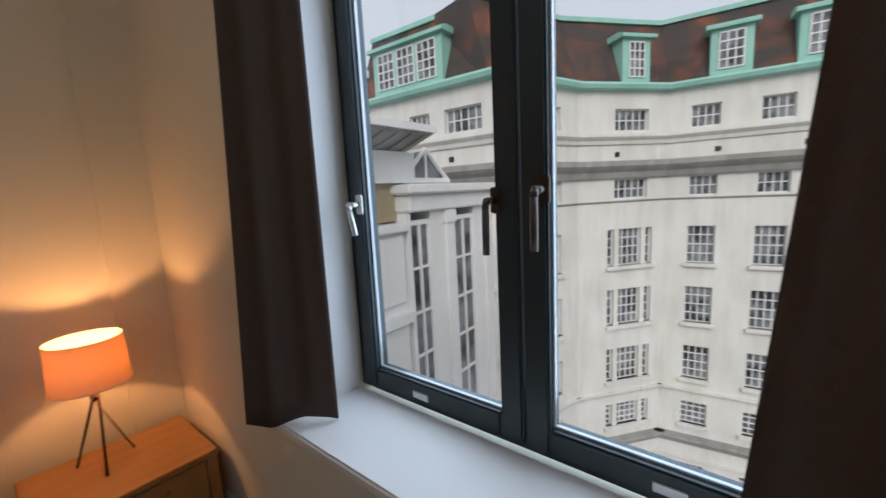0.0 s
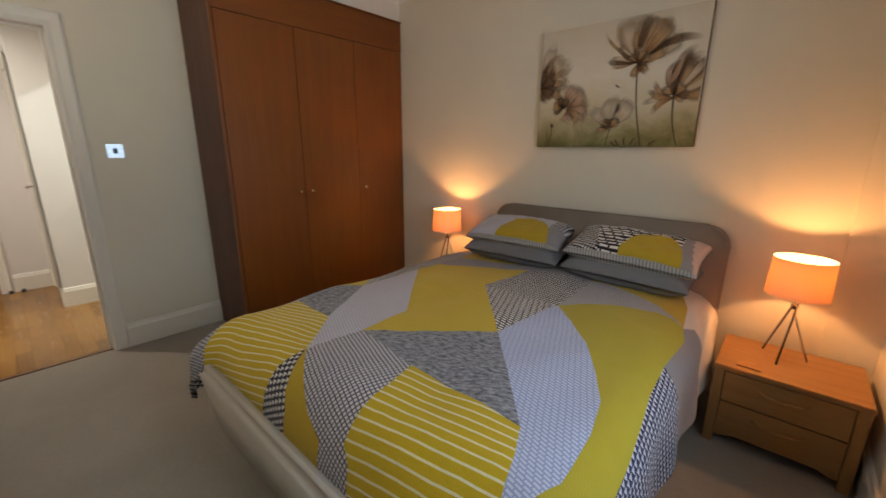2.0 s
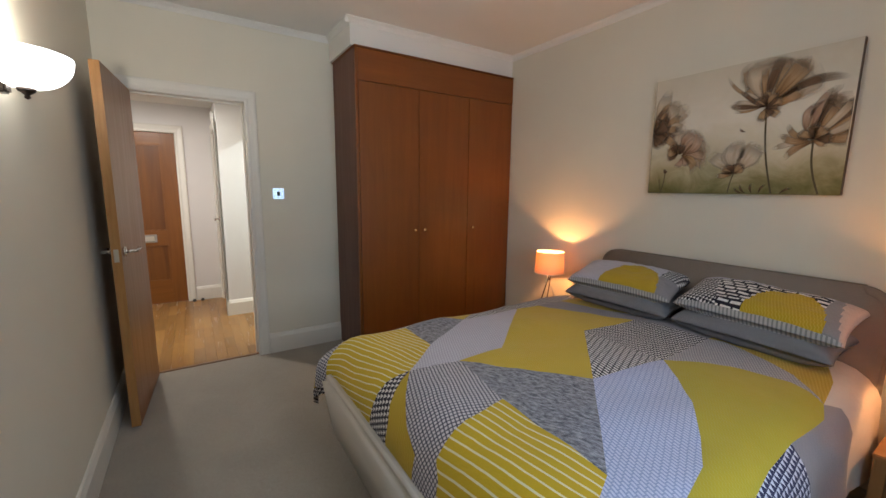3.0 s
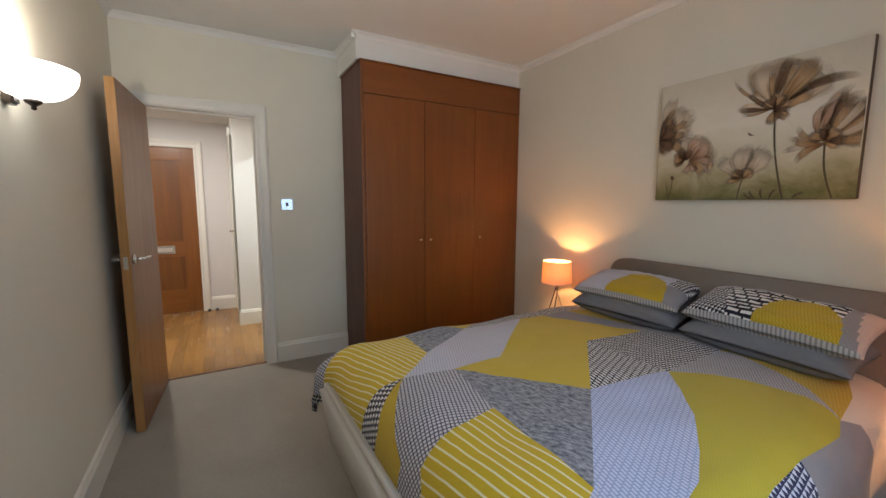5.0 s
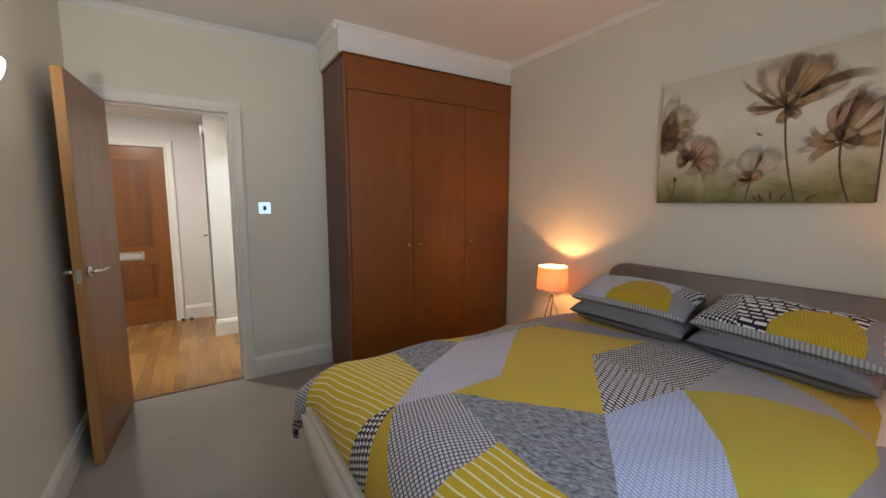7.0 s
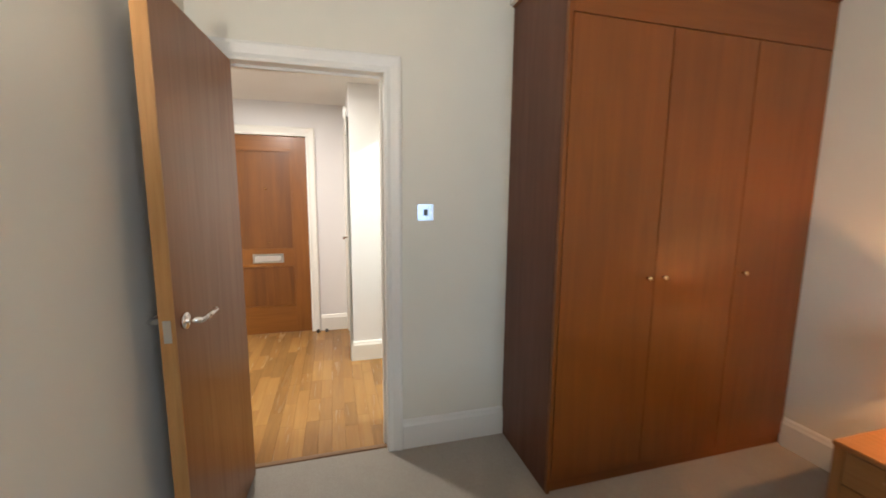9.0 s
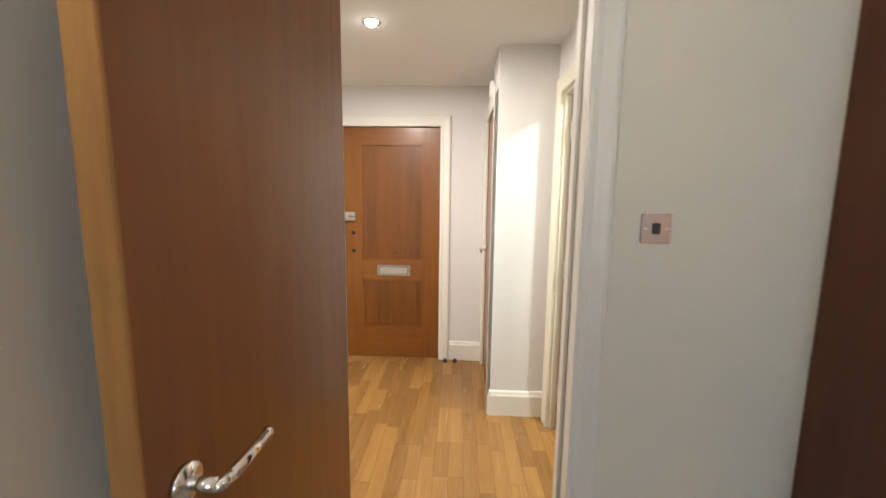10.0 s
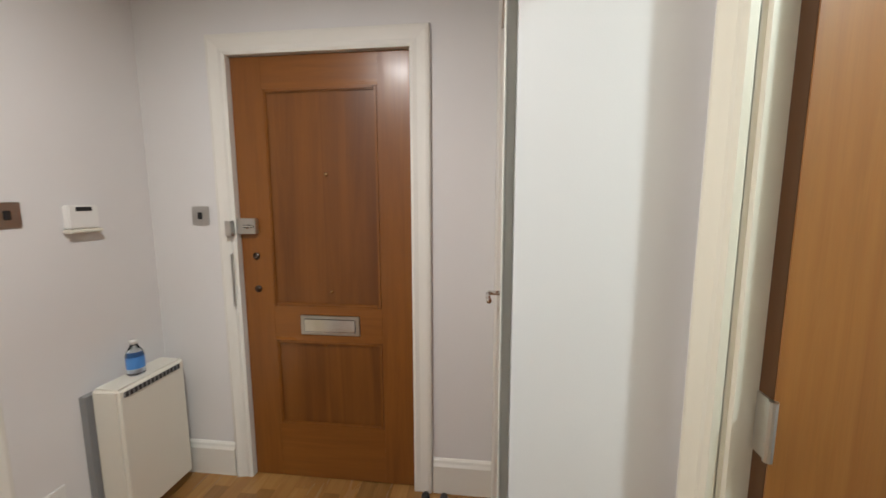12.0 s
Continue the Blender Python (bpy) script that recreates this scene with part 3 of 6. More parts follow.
hb = prism(bmesh.new(), prof, "y", YW - 0.105, YW - 0.022)
bmesh.ops.bevel(hb, geom=[e for e in hb.edges if abs(e.verts[0].co.y - e.verts[1].co.y) < 1e-4], offset=0.03, segments=4, affect="EDGES")
wrap(hb, lambda c: Vector((c.x, c.y - 0.03 * (1 - (c.z / 0.95)), c.z)))
part("headboard", hb, HEADB, bed, "taupe upholstered headboard with rounded corners", True)
fb = pad((BX0 - 0.02, BYF - 0.04, 0.07), (BX1 + 0.0, BYF + 0.04, 0.43), 0.028, 4)
wrap(fb, lambda c: Vector((c.x, c.y + 0.075 * (1 - c.z / 0.43), c.z)))
part("footboard", fb, BEDB, bed, "stone faux-leather foot panel", True)
for x in (BX0, BX1 - 0.095):
    part("side_rail", pad((x, BYF + 0.05, 0.07), (x + 0.05, YW - 0.13, 0.36), 0.02, 3), BEDB, bed, "", True)
part("slat_base", boxm(((BX0 + 0.055, BYF + 0.06, 0.2), (BX1 - 0.1, YW - 0.14, 0.25))), GREYP, bed)
for x in (BX0 + 0.08, BX1 - 0.08):
    for y in (BYF + 0.15, YW - 0.25):
        part("leg", tube(bmesh.new(), (x, y, 0.0), (x, y, 0.08), 0.025, 0.03), BLACKP, bed)
mattress = solid("mattress", pad((BX0 + 0.06, BYF + 0.05, 0.252), (BX1 - 0.06, YW - 0.14, 0.50), 0.05, 4), SHEETM, "white mattress with a fitted sheet on the bed base", "mattress", kind="", smooth=True)

# duvet cover: one flat cloth cut along its patch edges, then laid over the bed
PATCHES = []


def patch(cloth, *corners):
    PATCHES.append((cloth, corners))


patch("stripe2", (1.52, 1.395), (1.83, 1.375), (2.02, 1.16), (1.985, 1.06), (1.98, 0.95), (1.98, 0.60), (1.46, 0.60), (1.44, 1.0), (1.45, 1.25))
patch("marl", (1.52, 1.395), (1.41, 1.55), (1.57, 1.76), (1.83, 1.375))
patch("lilac", (1.83, 1.375), (1.57, 1.76), (1.60, 2.17), (2.035, 1.66), (2.05, 1.393), (2.02, 1.16))
patch("yellow", (1.60, 2.17), (2.035, 1.66), (2.05, 1.393), (2.485, 1.76), (2.11, 2.185), (2.13, 2.62), (1.61, 2.35))
patch("bricks", (2.11, 2.185), (2.53, 2.205), (2.485, 1.76))
patch("tris", (2.11, 2.185), (2.13, 2.62), (2.51, 2.68), (2.53, 2.205))
patch("marl", (2.05, 1.393), (2.485, 1.76), (2.848, 1.335), (2.405, 1.345))
patch("hounds", (2.02, 1.16), (2.05, 1.10), (2.09, 1.01), (2.13, 0.957), (2.17, 0.60), (1.98, 0.60), (1.98, 0.95), (1.985, 1.06))
patch("gold", (2.02, 1.16), (2.136, 1.074), (2.253, 0.996), (2.35, 0.954), (2.38, 0.60), (2.17, 0.60), (2.13, 0.957), (2.09, 1.01), (2.05, 1.10))
patch("check", (2.02, 1.16), (2.05, 1.393), (2.405, 1.345), (2.431, 1.213), (2.439, 1.10), (2.455, 0.997), (2.499, 0.956), (2.54, 0.60), (2.38, 0.60), (2.35, 0.954), (2.253, 0.996), (2.136, 1.074))
patch("stripe", (2.405, 1.345), (2.848, 1.335), (2.89, 1.24), (2.95, 1.05), (2.96, 0.60), (2.54, 0.60), (2.499, 0.956), (2.455, 0.997), (2.439, 1.10), (2.431, 1.213))
patch("blue", (2.485, 1.76), (2.53, 2.205), (2.66, 2.07), (2.79, 1.92), (2.90, 1.74), (2.97, 1.6), (3.0, 1.45), (3.01, 1.25), (2.95, 1.05), (2.89, 1.24), (2.848, 1.335))
patch("olive", (2.53, 2.205), (2.73, 2.38), (2.92, 2.45), (3.04, 2.39), (3.07, 2.3), (3.06, 2.0), (3.07, 1.8), (3.12, 1.5), (3.2, 0.60), (2.96, 0.60), (2.95, 1.05), (3.01, 1.25), (3.0, 1.45), (2.97, 1.6), (2.90, 1.74), (2.79, 1.92), (2.66, 2.07))
patch("band", (2.53, 2.205), (2.51, 2.68), (2.58, 2.71), (2.75, 2.62), (2.90, 2.54), (3.04, 2.39), (2.92, 2.45), (2.73, 2.38))
patch("gold", (2.51, 2.68), (2.55, 2.95), (2.9, 2.95), (3.01, 2.62), (3.04, 2.39), (2.90, 2.54), (2.75, 2.62), (2.58, 2.71))
patch("cream", (2.9, 2.95), (3.6, 3.0), (3.6, 2.45), (3.08, 2.48), (3.04, 2.39), (3.01, 2.62))
patch("grey", (3.04, 2.39), (3.08, 2.48), (3.6, 2.45), (3.6, 1.95), (3.06, 2.0), (3.07, 2.3))
patch("bluetri", (3.06, 2.0), (3.6, 1.95), (3.6, 0.6), (3.2, 0.60), (3.12, 1.5), (3.07, 1.8))
patch("grey", (2.13, 2.62), (2.05, 2.72), (2.04, 2.95), (2.55, 2.95), (2.51, 2.68))
patch("grey", (1.61, 2.35), (2.13, 2.62), (2.05, 2.72), (1.62, 2.56))
patch("gold", (1.62, 2.56), (2.05, 2.72), (2.04, 2.95), (1.62, 2.95))
patch("bricks", (1.57, 1.76), (1.43, 1.97), (1.44, 2.2), (1.44, 2.95), (1.62, 2.95), (1.62, 2.56), (1.61, 2.35), (1.60, 2.17))
patch("yellow", (1.41, 1.55), (1.1, 1.6), (1.1, 2.3), (1.44, 2.2), (1.43, 1.97), (1.57, 1.76))
patch("lilac", (1.1, 2.3), (1.44, 2.2), (1.44, 2.95), (1.1, 2.95))
patch("check", (1.41, 1.55), (1.52, 1.395), (1.45, 1.25), (1.44, 1.0), (1.46, 0.60), (1.36, 0.60), (1.32, 1.1), (1.1, 1.6))
patch("gold", (1.36, 0.60), (1.32, 1.1), (1.1, 1.6), (1.1, 1.3), (1.26, 0.60))
patch("hounds", (1.26, 0.60), (1.1, 1.3), (1.0, 1.3), (1.0, 0.60))


def inside(p, poly):
    hit = False
    for (x0, y0), (x1, y1) in zip(poly, poly[1:] + poly[:1]):
        if (y0 > p[1]) != (y1 > p[1]) and p[0] < (x1 - x0) * (p[1] - y0) / (y1 - y0) + x0:
            hit = not hit
    return hit


def fold(u, lo, hi, r, steep):
    """Arc over an edge, then down: how far along and how far down a cloth point lies."""
    for edge, sg in ((hi, 1), (lo, -1)):
        s = (u - edge) * sg + r
        if s > 0:
            a = min(s / r, radians(steep))
            rest = max(0.0, s - r * radians(steep))
            x = r * math.sin(a) + rest * math.cos(radians(steep))
            return edge + sg * (x - r), r * (1 - math.cos(a)) + rest * math.sin(radians(steep))
    return u, 0.0


def lay(c):
    x, dx = fold(c.x, BX0 - 0.125, BX1 - 0.005, 0.15, 85)
    y, dy = fold(c.y, BYF + 0.035, 9, 0.2, 84)
    puff = 0.016 * noise.noise((c.x * 3.1, c.y * 3.1, 0.3)) + 0.007 * noise.noise((c.x * 9, c.y * 8, 2.3))
    drop = (dx ** 2.6 + dy ** 2.6) ** (1 / 2.6)
    if dx > 0.1:
        x += 0.012 * math.sin(c.y * 17) * min(1, (dx - 0.1) * 8) * (1 if c.x > 2 else -1)
    if c.x < BX0:
        y -= 0.07 * min(1, (BX0 - c.x) / 0.12) * min(1, max(0, (1.15 - c.y) / 0.2))
    crown = 0.02 * math.cos((c.x - 2.31) / 0.8 * 1.3) * math.cos((c.y - 1.95) / 1.0 * 1.2)
    return Vector((x, y, 0.602 + crown + puff * (1 if drop < 0.1 else 0.4) - drop))


def duvet():
    bm = bmesh.new()
    x0, x1, y0, y1 = 1.12, 3.42, 0.80, 2.92
    bmesh.ops.create_grid(bm, x_segments=46, y_segments=42, size=0.5, matrix=Matrix.Translation(((x0 + x1) / 2, (y0 + y1) / 2, 0)) @ Matrix.Diagonal((x1 - x0, y1 - y0, 1, 1)))
    for _, poly in PATCHES:
        for (ax, ay), (bx, by) in zip(poly, poly[1:] + poly[:1]):
            lo, hi = (min(ax, bx) - 0.06, min(ay, by) - 0.06), (max(ax, bx) + 0.06, max(ay, by) + 0.06)
            near = [f for f in bm.faces if lo[0] < f.calc_center_median().x < hi[0] and lo[1] < f.calc_center_median().y < hi[1]]
            geom = set(near)
            for f in near:
                geom.update(f.edges)
                geom.update(f.verts)
            bmesh.ops.bisect_plane(bm, geom=list(geom), dist=1e-5, plane_co=(ax, ay, 0), plane_no=(by - ay, ax - bx, 0))
    owner = {}
    bm.verts.index_update()
    flat = [v.co.copy() for v in bm.verts]
    for f in bm.faces:
        c = f.calc_center_median()
        owner.setdefault(next((k for k, (_, poly) in enumerate(PATCHES) if inside((c.x, c.y), poly)), -1), []).append([v.index for v in f.verts])
    wrap(bm, lay)
    bm.normal_update()
    laid = [v.co.copy() for v in bm.verts]
    normals = [v.normal.copy() for v in bm.verts]
    bm.free()
    root = thing("duvet", "puffy duvet in mustard, grey and black patchwork cotton", "duvet")
    for k in sorted(owner):
        used = sorted({i for f in owner[k] for i in f})
        slot = {v: n for n, v in enumerate(used)}
        n0 = len(used)
        faces = [[slot[i] for i in f] for f in owner[k]]
        count = {}
        for f in faces:
            for a, c in zip(f, f[1:] + f[:1]):
                count[frozenset((a, c))] = count.get(frozenset((a, c)), 0) + 1
        rim = [(a, c) for f in faces for a, c in zip(f, f[1:] + f[:1]) if count[frozenset((a, c))] == 1]
        verts = [laid[i] for i in used] + [laid[i] - normals[i] * 0.03 for i in used]
        me = bpy.data.meshes.new("patch")
        me.from_pydata(verts, [], faces + [[i + n0 for i in reversed(f)] for f in faces] + [[c, a, a + n0, c + n0] for a, c in rim])
        layer = me.uv_layers.new(name="UVMap")
        for lp in me.loops:
            layer.data[lp.index].uv = flat[used[lp.vertex_index % n0]].xy
        for p in me.polygons[:len(faces)]:
            p.use_smooth = True
        me.materials.append(CLOTH[PATCHES[k][0] if k >= 0 else "lilac"])
        ob = new("patch", me)
        ob.parent = root
        me.normals_split_custom_set_from_vertices([normals[i] for i in used] + [-normals[i] for i in used])
    return root


duvet()


def pillow(name, label, w, d, h, m, zones=None, seed=0, material=None):
    """Stuffed pillow: pinched corners and a seam all round."""
    bm = bmesh.new()
    n = 64
    bmesh.ops.create_grid(bm, x_segments=n, y_segments=n, size=0.5)
    uv = bm.loops.layers.uv.new("UVMap")
    keys = list(CLOTH)
    for f in bm.faces:
        f.smooth = True
        c = f.calc_center_median()
        for lp in f.loops:
            lp[uv].uv = (lp.vert.co.x * w + seed, lp.vert.co.y * d)
        if zones:
            f.material_index = keys.index(zones(c.x * 2, c.y * 2))
    top = bm.faces[:]
    low = bmesh.ops.duplicate(bm, geom=bm.verts[:] + bm.edges[:] + bm.faces[:])["geom"]
    lowv = {g for g in low if isinstance(g, bmesh.types.BMVert)}
    for v in bm.verts:
        x, y = v.co.x * 2, v.co.y * 2
        t = max(0.0, (1 - x ** 4) * (1 - y ** 4)) ** 0.5
        pin = 1 - 0.055 * (1 - y * y) * abs(x) ** 3
        pin2 = 1 - 0.07 * (1 - x * x) * abs(y) ** 3
        z = h * 0.5 * t * (1 + 0.12 * noise.noise((x * 2 + seed, y * 2, seed)))
        z += 0.006 * noise.noise((x * 7 + seed, y * 7, 1.0)) * t
        v.co = Vector((x * w / 2 * pin, y * d / 2 * pin2, -z * 0.8 if v in lowv else z))
    bmesh.ops.remove_doubles(bm, verts=bm.verts, dist=0.0008)
    me = bpy.data.meshes.new(name)
    bm.to_mesh(me)
    bm.free()
    for k in (keys if zones else [None]):
        me.materials.append(CLOTH[k] if k else material)
    ob = tagged(new(name, me), label, "pillow", "pillows on the bed")
    ob.matrix_world = m
    return ob


def zone_a(x, y):
    if y < -0.93:
        return "rib"
    if ((x - 0.22) / 0.52) ** 2 + ((y + 0.86) / 1.3) ** 2 < 1:
        return "gold"
    if x > 0.66:
        return "tris" if y > 0.0 else "grey"
    return "lilac"


def zone_b(x, y):
    if x > 0.86 - 0.1 * y:
        return "pink"
    if y < -0.93:
        return "rib"
    if ((x - 0.34) / 0.44) ** 2 + ((y + 0.86) / 1.3) ** 2 < 1:
        return "gold"
    if x > 0.7:
        return "grey"
    if y > 0.62:
        return "lilac"
    return "tris" if x < -0.55 - 0.15 * y else "dash"


pillow("pillow", "plain slate-grey pillow lying on the duvet under a patterned one", 0.70, 0.32, 0.17, pose(1.94, 2.80, 0.695, 9, 0, 2), seed=1.3, material=PILLOWG)
pillow("pillow", "plain slate-grey pillow lying on the duvet under a patterned one", 0.69, 0.315, 0.17, pose(2.665, 2.80, 0.695, 9, 0, -3), seed=4.1, material=PILLOWG)
pillow("pillow", "pillow in lilac and mustard patchwork cotton on a grey pillow", 0.69, 0.33, 0.15, pose(1.95, 2.80, 0.808, 17, 0, 3), zone_a, 2.2)
pillow("pillow", "pillow in black-and-white and mustard patchwork cotton", 0.70, 0.33, 0.16, pose(2.68, 2.80, 0.812, 17, 1, -2), zone_b, 6.4)

# ---- bedside tables and lamps ----
def bedside(m, label):
    t = thing("bedside_table", label, "bedside table", m, "bedside tables")
    w, d, h = 0.515, 0.41, 0.405
    part("top", boxm(((0, 0, h - 0.022), (w, d, h)), bevel=0.004), OAK, t)
    part("body", boxm(((0.03, 0.025, 0.07), (w - 0.03, d - 0.01, h - 0.0225))), OAKZ, t)
    for x in (0.004, w - 0.044):
        for y in (0.008, d - 0.05):
            bm = prism(bmesh.new(), [(x, 0), (x + 0.04, 0), (x + 0.04, h - 0.0225), (x, h - 0.0225)], "y", y, y + 0.042)
            bmesh.ops.bevel(bm, geom=bm.edges[:], offset=0.003, segments=1, affect="EDGES")
            part("leg", bm, OAKZ, t)
    ap = [(0.045, 0.045), (0.075, 0.045), (0.11, 0.062), (w - 0.11, 0.062), (w - 0.075, 0.045), (w - 0.045, 0.045), (w - 0.045, 0.078), (0.045, 0.078)]
    part("apron", prism(bmesh.new(), ap, "y", 0.016, 0.03), OAK, t)
    for z0, z1 in ((0.083, 0.228), (0.233, 0.378)):
        dr = part("drawer", boxm(((0.047, 0.006, z0), (w - 0.047, 0.026, z1)), bevel=0.0025), OAK, t)
        hz = (z0 + z1) / 2 + 0.02
        pts = [(w / 2 - 0.085, 0.006, hz + 0.004), (w / 2 - 0.06, -0.014, hz), (w / 2, -0.02, hz - 0.004), (w / 2 + 0.06, -0.014, hz), (w / 2 + 0.085, 0.006, hz + 0.004)]
        part("handle", bend(bmesh.new(), pts, 0.005, 8), DOOREDGE, dr, "slim bowed wooden pull", True)
    return t


bedside(pose(3.158, 2.545, 0), "oak two-drawer bedside table between bed and window wall")
bedside(pose(0.99, 2.575, 0), "oak two-drawer bedside table between bed and wardrobe")


def table_lamp(m, label):
    t = thing("table_lamp", label, "table lamp", m, "bedside lamps")
    sh = bmesh.new()
    lathe(sh, [(0.116, 0.318), (0.112, 0.40), (0.108, 0.488)], 48)
    s = part("shade", sh, SHADE, t, "glowing orange drum shade", True)
    for r, z in ((0.116, 0.318), (0.108, 0.488)):
        ring = [(r * math.cos(a * math.pi / 24), r * math.sin(a * math.pi / 24), z) for a in range(49)]
        part("rim", bend(bmesh.new(), ring, 0.0016, 5), LINING, s, "pale rolled rim")
    sp = bmesh.new()
    for a in range(3):
        tube(sp, (0, 0, 0.40), (0.11 * math.cos(a * 2.094), 0.11 * math.sin(a * 2.094), 0.42), 0.0015, None, 6)
    part("spider", sp, STEEL, t)
    for a in range(3):
        an = radians(a * 120 + 20)
        top = Vector((math.cos(an + 2.6) * 0.028, math.sin(an + 2.6) * 0.028, 0.325))
        foot = Vector((math.cos(an) * 0.095, math.sin(an) * 0.095, 0.004))
        part("leg", tube(bmesh.new(), foot, top, 0.0045, 0.0045, 10), BRONZE if a else STEEL, t, "thin dark metal leg", True)
    part("collar", tube(bmesh.new(), (0, 0, 0.255), (0, 0, 0.275), 0.012, 0.012, 14), BRONZE, t, "", True)
    part("socket", tube(bmesh.new(), (0, 0, 0.33), (0, 0, 0.385), 0.016, 0.016, 14), WHITEP, t, "", True)
    bl = bmesh.new()
    lathe(bl, [(0.012, 0.0), (0.014, 0.01), (0.0, 0.012)], 12, Matrix.Translation((0, 0, 0.384)))
    part("bulb_cap", bl, WHITEP, t)
    return t


table_lamp(pose(3.385, 2.80, 0.405), "lit tripod lamp with an orange drum shade, on a bedside table")
table_lamp(pose(1.262, 2.83, 0.405, 0, 0, 40), "lit tripod lamp with an orange drum shade, on a bedside table")
solid("coaster", boxm(((3.235, 2.585, 0.405), (3.325, 2.655, 0.412)), bevel=0.002), DOOREDGE, "small square pale wooden coaster on the bedside table", "coaster", kind="")

# ---- canvas picture ----
def canvas_build(nt, b):
    v = coords(nt, (1, 1, 1))
    sep = nt.nodes.new("ShaderNodeSeparateXYZ")
    nt.links.new(v, sep.inputs[0])
    zz = calc(nt, "DIVIDE", sep.outputs[2], 0.70)
    haze = noise_fac(nt, v, 6.5, 5, 0.65, 0.8)
    f = calc(nt, "ADD", zz, calc(nt, "MULTIPLY_ADD", haze, 0.4, -0.2))
    col = ramp(nt, f, [(0.0, (0.15, 0.14, 0.05)), (0.10, (0.27, 0.24, 0.115)), (0.22, (0.47, 0.41, 0.26)), (0.36, (0.62, 0.57, 0.43)), (0.6, (0.74, 0.70, 0.60)), (1.0, (0.62, 0.57, 0.46))])
    fine = noise_fac(nt, v, 700, 2)
    col = mix(nt, 0.15, col, ramp(nt, fine, [(0.3, (0.7, 0.7, 0.7)), (0.7, (1, 1, 1))]), "MULTIPLY")
    nt.links.new(col, b.inputs["Base Color"])
    bump(nt, b, fine, 0.2, 0.001)


def petal_mat(name, base, mid, tip):
    """Printed petal: colour runs from its heart to its tip with fine streaks, edges fading into the canvas."""
    def build(nt, b):
        uv = nt.nodes.new("ShaderNodeUVMap")
        uv.uv_map = "UVMap"
        sep = nt.nodes.new("ShaderNodeSeparateXYZ")
        nt.links.new(uv.outputs[0], sep.inputs[0])
        info = nt.nodes.new("ShaderNodeObjectInfo")
        comb = nt.nodes.new("ShaderNodeCombineXYZ")
        nt.links.new(calc(nt, "MULTIPLY", sep.outputs[0], 5.0), comb.inputs[0])
        nt.links.new(calc(nt, "MULTIPLY", sep.outputs[1], 0.9), comb.inputs[1])
        nt.links.new(calc(nt, "MULTIPLY", info.outputs["Random"], 40.0), comb.inputs[2])
        streak = noise_fac(nt, comb.outputs[0], 1.6, 5, 0.62, 0.5)
        t = calc(nt, "ADD", sep.outputs[1], calc(nt, "MULTIPLY_ADD", streak, 0.9, -0.45))
        col = ramp(nt, t, [(0.0, base), (0.35, mid), (0.85, tip)])
        col = mix(nt, 0.55, col, ramp(nt, streak, [(0.34, (0.62, 0.55, 0.48)), (0.56, (1, 1, 1))]), "MULTIPLY")
        nt.links.new(col, b.inputs["Base Color"])
        side = calc(nt, "ABSOLUTE", calc(nt, "MULTIPLY_ADD", sep.outputs[0], 2.0, -1.0))
        far = calc(nt, "MAXIMUM", side, calc(nt, "MULTIPLY_ADD", sep.outputs[1], 1.0, 0.0))
        fade = ramp(nt, calc(nt, "ADD", far, calc(nt, "MULTIPLY_ADD", streak, 0.3, -0.15)), [(0.60, (1, 1, 1)), (1.0, (0, 0, 0))])
        nt.links.new(calc(nt, "MULTIPLY", fade, 0.92), b.inputs["Alpha"])
    return mat(name, build, mid, 0.85, spec=0.2)


CANVAS = mat("canvas_print", canvas_build, rough=0.85, spec=0.2)
PET_L = petal_mat("petal_print_pale", (0.30, 0.21, 0.13), (0.56, 0.46, 0.34), (0.68, 0.60, 0.48))
PET_M = petal_mat("petal_print_brown", (0.09, 0.045, 0.018), (0.36, 0.225, 0.11), (0.52, 0.37, 0.23))
PET_P = petal_mat("petal_print_pinkish", (0.15, 0.08, 0.045), (0.42, 0.27, 0.18), (0.60, 0.46, 0.36))
PET_D = petal_mat("petal_print_dark", (0.035, 0.02, 0.014), (0.11, 0.065, 0.038), (0.24, 0.15, 0.09))
STEMM = mat("stem_print", None, (0.085, 0.068, 0.035), 0.85)
PW, PH = 0.93, 0.703
pic = thing("picture", "unframed canvas print of brown poppies hanging above the bed", "picture", pose(1.925, YW - 0.036, 1.372))
part("canvas", boxm(((0.002, 0, 0), (PW - 0.002, 0.034, PH)), bevel=0.003), CANVAS, pic)
EDGEP = mat("wrapped_canvas_edge", None, (0.07, 0.05, 0.035), 0.85)
for x in (0.0, PW - 0.002):
    part("wrapped_edge", boxm(((x, 0.003, 0.002), (x + 0.002, 0.034, PH - 0.002))), EDGEP, pic, "dark wrapped canvas edge")


